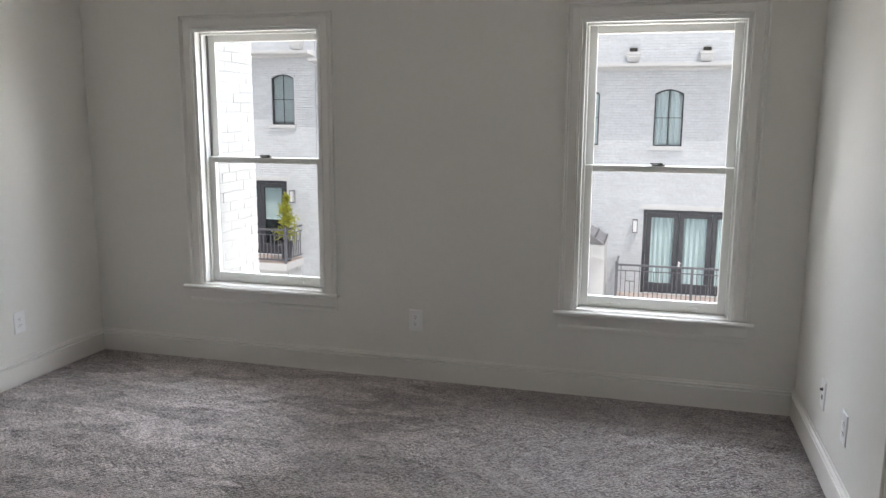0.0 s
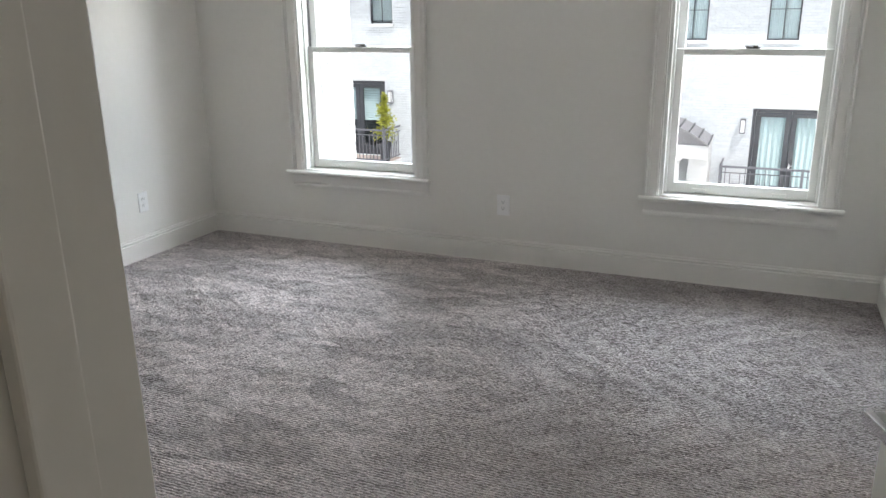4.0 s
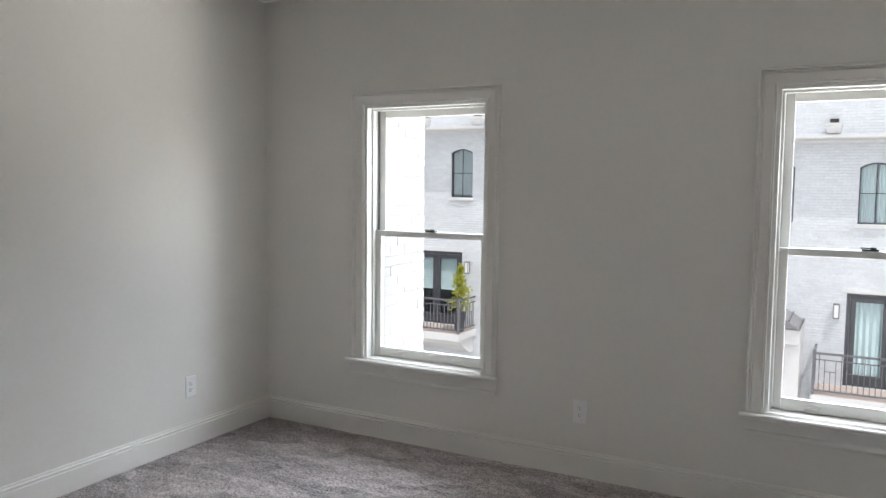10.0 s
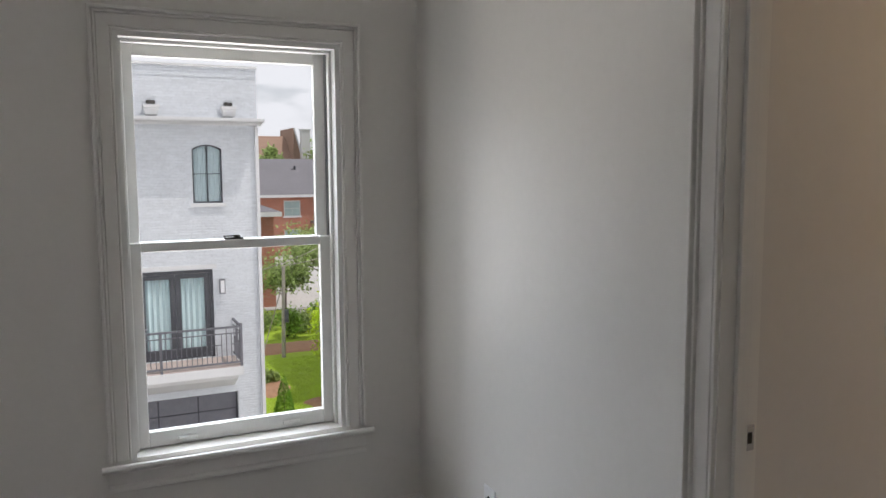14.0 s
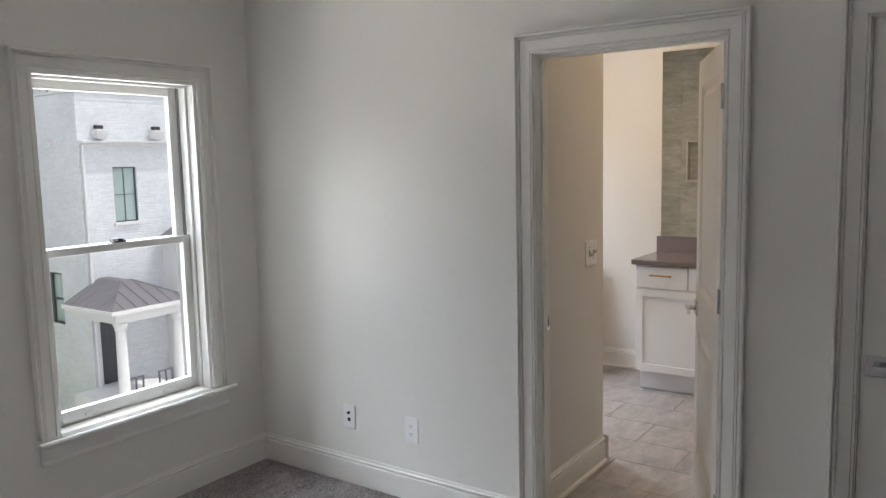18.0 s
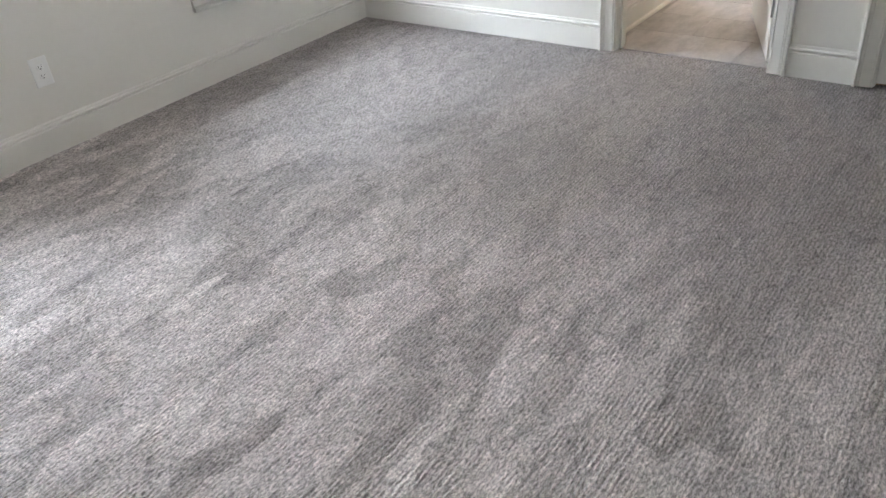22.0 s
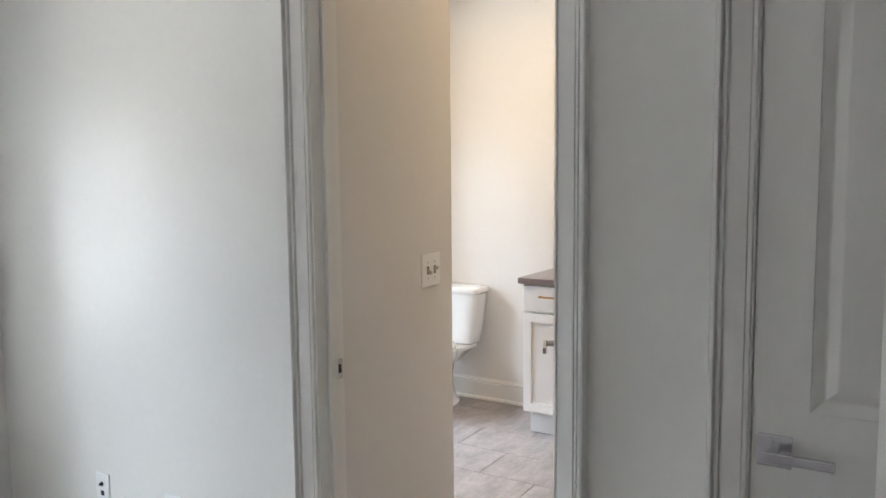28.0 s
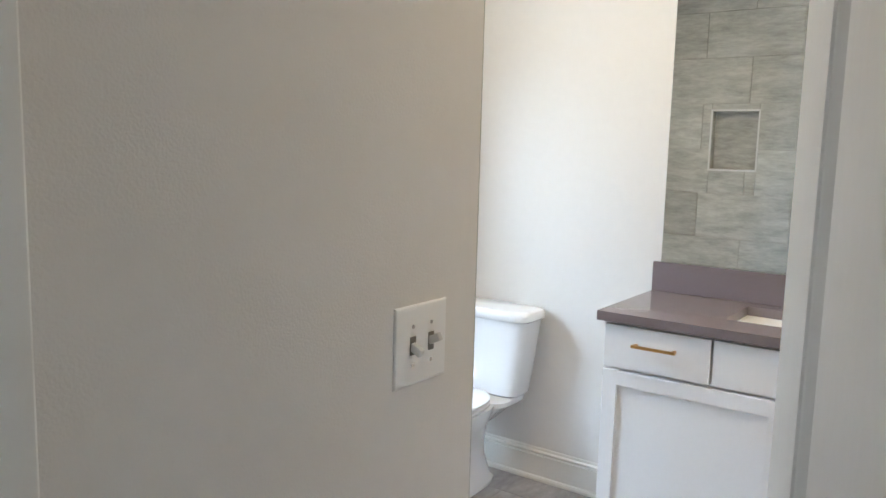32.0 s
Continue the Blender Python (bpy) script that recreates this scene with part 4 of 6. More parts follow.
# tiles: shower wall with niche, side walls, floor
fl = bpy.data.objects["floor_bath"]
tm = mesh_of("tile", tile_mesh(0.3042, 0.6082, 0.010), FLOORTILE)
k = 0
x = T * 0.5 + 0.151
while x < BX1:
    y = -0.10 - (0.305 if k % 2 else 0.0)
    while y > BYS - 0.3:
        ob = new("tile", tm)
        ob.parent = fl
        ob.location = (x, y, -0.012)
        y -= 0.61
    x += 0.306
    k += 1

SW = thing("wall_shower", "grey stone-look tiled shower wall with recessed niche", "wall", kind="structure")
TX = T + 0.028
part("tile_bed", boxes((T, TX - 0.010, STY + ST, NY0, 0, H), (T, TX - 0.010, NY1, 0, 0, H), (T, TX - 0.010, NY0, NY1, 0, NZ0), (T, TX - 0.010, NY0, NY1, NZ1, H)), bpy.data.materials["grout"], SW)
rows = [(-0.06 + 0.305 * i) for i in range(10)]


def wall_tile(y0, y1, z0, z1):
    bm = boxes((TX - 0.010, TX, y0 + 0.0018, y1 - 0.0018, z0 + 0.0018, z1 - 0.0018))
    part("tile", bm, TILE, SW)


for i, z0 in enumerate(rows):
    z1 = min(z0 + 0.305, H)
    y = STY + ST + 0.01 - (0.305 if i % 2 else 0.0)
    while y < 0:
        a, b = max(y, STY + ST + 0.01), min(y + 0.61, -0.002)
        zz0 = max(z0, 0)
        if b - a > 0.01:
            if b <= NY0 or a >= NY1 or z1 <= NZ0 or zz0 >= NZ1:
                wall_tile(a, b, zz0, z1)
            else:
                if a < NY0: wall_tile(a, NY0, zz0, z1)
                if b > NY1: wall_tile(NY1, b, zz0, z1)
                p, q = max(a, NY0), min(b, NY1)
                if zz0 < NZ0: wall_tile(p, q, zz0, NZ0)
                if z1 > NZ1: wall_tile(p, q, NZ1, z1)
        y += 0.61
# the niche is cut into the wall's thickness
part("niche_back", boxes((T - 0.055, T - 0.045, NY0, NY1, NZ0, NZ1)), TILE, SW)
part("niche_side", boxes((T - 0.045, TX, NY0, NY0 + 0.008, NZ0, NZ1), (T - 0.045, TX, NY1 - 0.008, NY1, NZ0, NZ1), (T - 0.045, TX, NY0 + 0.008, NY1 - 0.008, NZ0, NZ0 + 0.008), (T - 0.045, TX, NY0 + 0.008, NY1 - 0.008, NZ1 - 0.008, NZ1)), TILE, SW)
part("niche_edge", boxes((TX, TX + 0.003, NY0 - 0.006, NY0 + 0.006, NZ0 - 0.006, NZ1 + 0.006), (TX, TX + 0.003, NY1 - 0.006, NY1 + 0.006, NZ0 - 0.006, NZ1 + 0.006), (TX, TX + 0.003, NY0 + 0.006, NY1 - 0.006, NZ0 - 0.006, NZ0 + 0.006), (TX, TX + 0.003, NY0 + 0.006, NY1 - 0.006, NZ1 - 0.006, NZ1 + 0.006)), PORCELAIN, SW, "white niche edge trim")
part("side_tiling", boxes((TX, STX - 0.002, STY + ST, STY + ST + 0.01, 0, H), (TX, STX - 0.002, -0.010, 0, 0, H), (STX, STX + 0.009, STY + 0.004, STY + ST + 0.008, 0.145, H)), TILE, SW)


# ---- outside: court, row houses, garden ----
def brick_paint(name, colour, mortar, rough=0.75, sx=0.225, sz=0.080, depth=0.009, stain=0.05):
    """Coursed brickwork on upright faces, by x + y along the wall and z up."""
    m, nt, b = node_material(name)
    tc = nt.nodes.new("ShaderNodeTexCoord")
    sep = nt.nodes.new("ShaderNodeSeparateXYZ")
    nt.links.new(tc.outputs["Object"], sep.inputs[0])
    along = math_node(nt, "ADD", sep.outputs[0], sep.outputs[1])
    cmb = nt.nodes.new("ShaderNodeCombineXYZ")
    nt.links.new(along, cmb.inputs[0])
    nt.links.new(sep.outputs[2], cmb.inputs[1])
    br = nt.nodes.new("ShaderNodeTexBrick")
    br.inputs["Scale"].default_value = 1.0
    br.inputs["Brick Width"].default_value, br.inputs["Row Height"].default_value = sx, sz
    br.inputs["Mortar Size"].default_value, br.inputs["Mortar Smooth"].default_value = 0.007, 0.3
    br.inputs["Color1"].default_value = (*colour, 1)
    br.inputs["Color2"].default_value = (*[c * 0.90 for c in colour], 1)
    br.inputs["Mortar"].default_value = (*mortar, 1)
    nt.links.new(cmb.outputs[0], br.inputs["Vector"])
    v = ramp(nt, noise_node(nt, tc.outputs["Object"], 0.8, 4), 0.3, 0.7, 1 - stain, 1 + stain)
    g = ramp(nt, noise_node(nt, tc.outputs["Object"], 14, 4), 0.3, 0.7, 0.94, 1.06)
    s = nt.nodes.new("ShaderNodeVectorMath")
    s.operation = "SCALE"
    nt.links.new(br.outputs["Color"], s.inputs[0])
    nt.links.new(math_node(nt, "MULTIPLY", v, g), s.inputs["Scale"])
    nt.links.new(s.outputs[0], b.inputs["Base Color"])
    b.inputs["Roughness"].default_value = rough
    bp = nt.nodes.new("ShaderNodeBump")
    bp.inputs["Distance"].default_value = depth
    h = math_node(nt, "ADD", math_node(nt, "MULTIPLY", br.outputs["Fac"], -1.0), math_node(nt, "MULTIPLY", noise_node(nt, tc.outputs["Object"], 9, 3, (1, 1, 3)), 0.9))
    nt.links.new(h, bp.inputs["Height"])
    nt.links.new(bp.outputs[0], b.inputs["Normal"])
    return m


BRICK_W = brick_paint("painted_brick", (0.64, 0.665, 0.70), (0.585, 0.61, 0.645))
STUCCO = material("white_render", (0.62, 0.62, 0.625), 0.8, stain=(0.8, 0.04), grain=(20, 0.03), bump=(60, 0.002))
BRICK_R = brick_paint("red_brick", (0.42, 0.15, 0.09), (0.45, 0.38, 0.32), stain=0.12)
BLACK = material("black_frame", (0.045, 0.048, 0.058), 0.4, stain=(6, 0.1))
STEEL = material("railing_steel", (0.13, 0.13, 0.15), 0.45, stain=(8, 0.1))
PANE = material("teal_window_glass", (0.31, 0.40, 0.385), 0.08, stain=(1.2, 0.10), spec=0.8)
CURTAIN = material("pale_curtain", (0.66, 0.71, 0.73), 0.8, stain=(2, 0.05))
METALROOF = material("standing_seam_roof", (0.24, 0.235, 0.25), 0.5, metal=0.2, stain=(1.5, 0.08))
HIPMETAL = material("dark_seam_roof", (0.13, 0.125, 0.135), 0.55, metal=0.1, stain=(1.5, 0.08))
SHINGLE = material("grey_shingle", (0.17, 0.165, 0.18), 0.9, stain=(0.5, 0.1), grain=(12, 0.15), bump=(20, 0.01))
SHINGLE_B = material("brown_shingle", (0.30, 0.20, 0.15), 0.9, stain=(0.5, 0.1), grain=(12, 0.15), bump=(20, 0.01))
DECK = material("terracotta_deck", (0.42, 0.35, 0.32), 0.8, stain=(2, 0.1))
BARK = material("bark", (0.16, 0.11, 0.08), 0.9, grain=(30, 0.3), stain=(4, 0.15), bump=(40, 0.01), stretch=(1, 1, 0.3))
POLE = material("grey_timber", (0.42, 0.38, 0.34), 0.9, grain=(30, 0.2), stretch=(1, 1, 0.1))
MULCH = material("pine_mulch", (0.42, 0.24, 0.15), 0.95, grain=(30, 0.35), stain=(2, 0.15), bump=(40, 0.03))
LAWN = material("lawn_grass", (0.36, 0.50, 0.04), 0.9, grain=(40, 0.3), stain=(0.7, 0.15), bump=(60, 0.03))
DRIVE = material("pale_concrete", (0.44, 0.43, 0.41), 0.9, grain=(30, 0.08), stain=(0.4, 0.1), bump=(40, 0.003))
ASPHALT = material("asphalt", (0.06, 0.06, 0.062), 0.9, grain=(60, 0.2), stain=(0.3, 0.15))


def leaf_material(name, colour):
    m, nt, b = node_material(name)
    tc = nt.nodes.new("ShaderNodeTexCoord")
    g = nt.nodes.new("ShaderNodeNewGeometry")
    s = nt.nodes.new("ShaderNodeVectorMath")
    s.operation = "SCALE"
    s.inputs[0].default_value = colour
    nt.links.new(math_node(nt, "MULTIPLY", ramp(nt, g.outputs["Random Per Island"], 0, 1, 0.65, 1.35), ramp(nt, noise_node(nt, tc.outputs["Object"], 1.3, 2), 0.3, 0.7, 0.8, 1.2)), s.inputs["Scale"])
    nt.links.new(s.outputs[0], b.inputs["Base Color"])
    b.inputs["Roughness"].default_value = 0.5
    tr = nt.nodes.new("ShaderNodeBsdfTranslucent")
    nt.links.new(s.outputs[0], tr.inputs["Color"])
    ms = nt.nodes.new("ShaderNodeMixShader")
    ms.inputs["Fac"].default_value = 0.45
    nt.links.new(b.outputs[0], ms.inputs[1])
    nt.links.new(tr.outputs[0], ms.inputs[2])
    nt.links.new(ms.outputs[0], nt.nodes["Material Output"].inputs["Surface"])
    return m


LEAF_LIME = leaf_material("lime_leaves", (0.55, 0.70, 0.05))
LEAF_GREEN = leaf_material("green_leaves", (0.24, 0.40, 0.07))
LEAF_MID = leaf_material("pale_green_leaves", (0.36, 0.46, 0.17))
LEAF_DARK = leaf_material("dark_leaves", (0.07, 0.13, 0.04))
LEAF_PINE = leaf_material("pine_needles", (0.17, 0.23, 0.15))
LEAF_YEL = leaf_material("yellow_green_leaves", (0.42, 0.43, 0.08))
LEAF_CONE = leaf_material("arborvitae_leaves", (0.17, 0.34, 0.03))

G = -7.0                                 # court level


def arch_loop(cx, w, z0, z1, rise=0.13, n=10):
    """A segmental-arched opening, anticlockwise from the lower left."""
    pts = [(cx - w / 2, z0), (cx + w / 2, z0)]
    for k in range(n + 1):
        a = k / n
        pts.append((cx + w / 2 - w * a, z1 - rise + rise * (1 - (2 * a - 1) ** 2)))
    return pts


def rect_loop(x0, x1, z0, z1):
    return [(x0, z0), (x1, z0), (x1, z1), (x0, z1)]


def holed_wall(x0, x1, z0, z1, holes, y, depth):
    """An upright slab facing -y with openings cut through it."""
    bm = bmesh.new()
    loops = [rect_loop(x0, x1, z0, z1)] + holes
    sides = []
    for yy in (y, y + depth):
        edges, rings = [], []
        for lp in loops:
            vs = [bm.verts.new((x, yy, z)) for x, z in lp]
            edges += [bm.edges.new((a, b)) for a, b in zip(vs, vs[1:] + vs[:1])]
            rings.append(vs)
        bmesh.ops.triangle_fill(bm, use_beauty=True, edges=edges)
        sides.append(rings)
    for a, b in zip(*sides):
        for k in range(len(a)):
            j = (k + 1) % len(a)
            bm.faces.new((a[k], a[j], b[j], b[k]))
    return bm


def blind(parent, x0, x1, y, z0, z1, pitch=0.085):
    """A slatted blind hanging behind a pane."""
    bm = bmesh.new()
    for k in range(int((z1 - z0) / pitch)):
        z = z1 - (k + 0.5) * pitch
        v = [bm.verts.new(p) for p in ((x0, y - 0.02, z - 0.036), (x1, y - 0.02, z - 0.036), (x1, y + 0.02, z + 0.036), (x0, y + 0.02, z + 0.036))]
        bm.faces.new(v)
    part("blind", bm, CURTAIN, parent, "pale slatted blind")


def far_window(parent, loop, y, bars_x, bars_z, drape=True, bar=0.038, mat=BLACK, slats=False):
    """Frame, pane, bars and curtain in an opening of a wall that faces -y."""
    w = part("window", holed_wall(min(p[0] for p in loop), max(p[0] for p in loop), min(p[1] for p in loop), max(p[1] for p in loop), [], y + 0.30, 0.01), CURTAIN if drape else BLACK, parent)
    n = len(loop)
    cx, cz = sum(p[0] for p in loop[:2]) / 2, (min(p[1] for p in loop) + max(p[1] for p in loop)) / 2
    hw, hh = (max(p[0] for p in loop) - min(p[0] for p in loop)) / 2, (max(p[1] for p in loop) - min(p[1] for p in loop)) / 2
    inner = [(cx + (px - cx) * (1 - bar / hw), cz + (pz - cz) * (1 - bar / hh)) for px, pz in loop]
    bm = bmesh.new()
    rings = [[bm.verts.new((px, yy, pz)) for px, pz in lp] for lp, yy in ((loop, y + 0.12), (loop, y + 0.06), (inner, y + 0.06), (inner, y + 0.12))]
    for a, b in zip(rings, rings[1:]):
        for k in range(n):
            j = (k + 1) % n
            bm.faces.new((a[k], a[j], b[j], b[k]))
    part("frame", bm, mat, w)
    bm = bmesh.new()
    bm.faces.new([bm.verts.new((px, y + 0.10, pz)) for px, pz in inner])
    p = part("pane", bm, PANE_GLASS if drape else PANE, w)
    p.visible_shadow = not drape
    zl, zh = min(q[1] for q in inner), max(q[1] for q in inner)
    xl, xh = min(q[0] for q in inner), max(q[0] for q in inner)
    for f in bars_x:
        x = xl + (xh - xl) * f
        part("bar", boxes((x - 0.009, x + 0.009, y + 0.075, y + 0.098, zl, zh)), mat, w)
    for f in bars_z:
        z = zl + (zh - zl) * f
        part("bar", boxes((xl, xh, y + 0.077, y + 0.096, z - 0.009, z + 0.009)), mat, w)
    if slats:
        blind(w, xl, xh, y + 0.16, zl, zh)
    elif drape:
        bm = bmesh.new()
        for a, b in ((xl, cx - hw * 0.06), (cx + hw * 0.10, xh)):
            m_ = 24
            vs = [[bm.verts.new((a + (b - a) * k / m_, y + 0.15 + 0.03 * math.sin(k * 1.9 + a), z)) for k in range(m_ + 1)] for z in (zl, zh)]
            for k in range(m_):
                bm.faces.new((vs[0][k], vs[0][k + 1], vs[1][k + 1], vs[1][k]))
        part("curtain", bm, CURTAIN, w, smooth=True)
    return w


PANE_GLASS = bpy.data.materials.new("tinted_glass")
PANE_GLASS.use_nodes = True
pb = PANE_GLASS.node_tree.nodes["Principled BSDF"]
pb.inputs["Base Color"].default_value = (0.80, 0.89, 0.90, 1)
pb.inputs["Roughness"].default_value, pb.inputs["IOR"].default_value, pb.inputs["Transmission Weight"].default_value = 0.02, 1.2, 1.0


def lantern(parent, x, y, z):
    s = part("wall_lantern", boxes((x - 0.05, x + 0.05, y - 0.02, y, z - 0.10, z + 0.14)), STEEL, parent, "grey box wall lantern")
    part("lantern_cage", boxes((x - 0.075, x + 0.075, y - 0.17, y - 0.02, z + 0.17, z + 0.20), (x - 0.075, x + 0.075, y - 0.17, y - 0.02, z - 0.22, z - 0.19),
         (x - 0.075, x - 0.06, y - 0.17, y - 0.155, z - 0.19, z + 0.17), (x + 0.06, x + 0.075, y - 0.17, y - 0.155, z - 0.19, z + 0.17),
         (x - 0.075, x - 0.06, y - 0.035, y - 0.02, z - 0.19, z + 0.17), (x + 0.06, x + 0.075, y - 0.035, y - 0.02, z - 0.19, z + 0.17)), STEEL, s)
    part("lantern_glass", boxes((x - 0.055, x + 0.055, y - 0.15, y - 0.04, z - 0.19, z + 0.17)), FROST, s)


def scupper(parent, x, y, z):
    bm = bmesh.new()
    loft(bm, [[(x + sx * w, y - d * (sy < 0), zz) for sx, sy in ((-1, -1), (1, -1), (1, 1), (-1, 1))] for zz, w, d in ((z - 0.16, 0.15, 0.20), (z - 0.02, 0.19, 0.30), (z + 0.04, 0.19, 0.30), (z + 0.05, 0.21, 0.33), (z + 0.12, 0.21, 0.33))])
    s = part("scupper", bm, STUCCO, parent, "white rainwater hopper")
    part("outlet_spout", boxes((x - 0.11, x + 0.11, y - 0.16, y, z + 0.12, z + 0.24)), DARKMETAL, s)


def railing(bal, x0, x1, y0, y1, z, fancy=True):
    """A steel balcony railing on three sides: posts, rails and a lattice of squares."""
    hgt = 1.10

    def bar(a, b, t=0.016):
        lo = [min(p, q) - t for p, q in zip(a, b)]
        hi = [max(p, q) + t for p, q in zip(a, b)]
        return (lo[0], hi[0], lo[1], hi[1], lo[2], hi[2])
    for px, py in ((x0, y0), (x1, y0), ((x0 + x1) / 2, y0)):
        part("post", boxes(bar((px, py, z - 0.18), (px, py, z + hgt + (0.06 if px != (x0 + x1) / 2 else 0)), 0.035)), STEEL, bal)
    for zz, t in ((z + hgt, 0.028), (z + hgt - 0.17, 0.014), (z + 0.10, 0.018)):
        part("rail", boxes(bar((x0 + 0.04, y0, zz), (x1 - 0.04, y0, zz), t)), STEEL, bal)
        for px in (x0, x1):
            part("rail", boxes(bar((px, y0 + 0.04, zz), (px, y1 - 0.02, zz), t)), STEEL, bal)

    def run(p, q):
        n = max(2, round((Vector(q) - Vector(p)).length / 0.135))
        for k in range(1, n):
            c = Vector(p).lerp(Vector(q), k / n)
            top = z + hgt - 0.17
            if fancy and k % 4 in (1,):
                top = z + hgt
            part("baluster", boxes(bar((c.x, c.y, z + 0.10), (c.x, c.y, top if k % 4 != 3 else z + 0.62), 0.011)), STEEL, bal)
            if fancy and k % 4 == 2 and k < n - 1:
                d = Vector(p).lerp(Vector(q), (k + 2) / n)
                part("cross_bar", boxes(bar((c.x, c.y, z + 0.62), (d.x, d.y, z + 0.62), 0.010)), STEEL, bal)
    run((x0, y0, z), (x1, y0, z))
    run((x0, y0, z), (x0, y1, z))
    run((x1, y0, z), (x1, y1, z))


AY = 20.0


def row_house(cx, dz, label, x0, x1, right_end=False, wo=(-0.957, 1.478), slats=False):
    """A three-storey white brick unit of the opposite row, its front at y = AY."""
    h = thing("row_house", label, "house", (0, 0, dz))
    holes = [arch_loop(cx + d, 0.83, 0.70, 2.37) for d in wo] + [rect_loop(cx - 1.53, cx + 1.53, -3.82, -1.22), rect_loop(cx - 2.35, cx + 2.14, G - dz + 0.05, -4.93)]
    wall = part("wall", holed_wall(x0, x1, G - dz - 0.6, 4.55, holes, AY, 0.30), BRICK_W, h)
    part("side_walls", boxes((x0, x0 + 0.3, AY + 0.3, AY + 11, G - dz - 0.6, 4.55), (x1 - 0.3, x1, AY + 0.3, AY + 11, G - dz - 0.6, 4.55), (x0 + 0.3, x1 - 0.3, AY + 10.7, AY + 11, G - dz - 0.6, 4.55)), BRICK_W, h)
    part("roof", boxes((x0 + 0.3, x1 - 0.3, AY + 0.3, AY + 10.7, 3.2, 3.4)), SHINGLE, h)
    part("parapet_cap", boxes((x0 - 0.03, x1 + 0.03, AY - 0.05, AY + 0.33, 4.55, 4.62)), STUCCO, h)
    part("soldier_course", boxes((x0, x1, AY - 0.015, AY, 4.28, 4.36)), BRICK_W, h)
    bm = sweep(bmesh.new(), [(0, 0), (-0.08, 0), (-0.14, 0.05), (-0.56, 0.08), (-0.58, 0.12), (-0.58, 0.18), (0, 0.21)], [(x0, AY, 2.92), (x1 + (0.1 if right_end else 0), AY, 2.92)], [(0, 1, 0)] * 2, [(0, 0, 1)] * 2)
    part("cornice", bm, STUCCO, h)
    for sx in (-2.05, 0.02, 2.10):
        scupper(h, cx + sx, AY, 3.32)
    for d in wo:
        w = far_window(h, arch_loop(cx + d, 0.83, 0.70, 2.37), AY, (0.5,), (0.5,), slats=slats)
        part("sill", boxes((cx + d - 0.48, cx + d + 0.48, AY - 0.07, AY + 0.05, 0.60, 0.69)), STUCCO, w)
        bm = sweep(bmesh.new(), [(0, 0), (0, -0.02), (0.18, -0.02), (0.18, 0)], [(cx + d + px, AY, pz) for px, pz in [(-0.46, 2.25), (-0.23, 2.36), (0, 2.40), (0.23, 2.36), (0.46, 2.25)]], [(-0.2, 0, 1), (-0.1, 0, 1), (0, 0, 1), (0.1, 0, 1), (0.2, 0, 1)], [(0, 1, 0)] * 5)
        part("arch_lintel", bm, BRICK_W, w)
    # three-leaf french door
    fd = part("french_door", boxes((cx - 1.53, cx + 1.53, AY + 0.06, AY + 0.16, -1.32, -1.22), (cx - 1.53, cx - 1.44, AY + 0.06, AY + 0.16, -3.82, -1.32), (cx + 1.44, cx + 1.53, AY + 0.06, AY + 0.16, -3.82, -1.32)), BLACK, h, "black three-leaf french door")
    for k in range(3):
        a = cx - 1.44 + k * 0.96
        far_leaf = part("leaf", boxes((a + 0.005, a + 0.15, AY + 0.08, AY + 0.13, -3.80, -1.33), (a + 0.81, a + 0.955, AY + 0.08, AY + 0.13, -3.80, -1.33), (a + 0.15, a + 0.81, AY + 0.08, AY + 0.13, -3.80, -3.50), (a + 0.15, a + 0.81, AY + 0.08, AY + 0.13, -1.46, -1.33)), BLACK, fd)
        pn = part("pane", boxes((a + 0.15, a + 0.81, AY + 0.10, AY + 0.106, -3.50, -1.46)), PANE_GLASS, fd)
        pn.visible_shadow = False
    part("door_handle", boxes((cx - 0.44, cx - 0.40, AY + 0.02, AY + 0.08, -2.95, -2.78), (cx - 0.44, cx - 0.33, AY + 0.02, AY + 0.04, -2.86, -2.83)), CHROME, fd)
    if slats:
        blind(fd, cx - 1.44, cx + 1.44, AY + 0.18, -2.62, -1.32)
        part("dark_room", boxes((cx - 1.53, cx + 1.53, AY + 0.9, AY + 0.92, -3.82, -1.22)), BLACK, fd)
    else:
        bm = bmesh.new()
        m_ = 70
        vs = [[bm.verts.new((cx - 1.44 + 2.88 * k / m_, AY + 0.165 + 0.03 * math.sin(k * 1.7), z)) for k in range(m_ + 1)] for z in (-3.80, -1.32)]
        for k in range(m_):
            bm.faces.new((vs[0][k], vs[0][k + 1], vs[1][k + 1], vs[1][k]))
        part("curtain", bm, CURTAIN, h, "pale sheer curtain", smooth=True)
    part("door_lintel", boxes((cx - 1.63, cx + 1.63, AY - 0.03, AY, -1.20, -1.08)), STUCCO, h)
    lantern(h, cx + 1.77, AY, -1.72)
    lantern(h, cx - 1.77, AY, -1.72)
    # balcony
    bal = part("balcony", boxes((cx - 2.26, cx + 2.09, AY - 1.30, AY, -4.10, -3.86)), STUCCO, h, "white balcony slab with steel railing")
    part("deck", boxes((cx - 2.24, cx + 2.07, AY - 1.28, AY, -3.86, -3.83)), DECK, bal)
    bm = loft(bmesh.new(), [[(cx - 2.16, AY - d, z), (cx + 2.00, AY - d, z), (cx + 2.00, AY, z), (cx - 2.16, AY, z)] for z, d in ((-4.66, 0.25), (-4.30, 0.9), (-4.10, 1.0))])
    part("soffit", bm, STUCCO, bal)
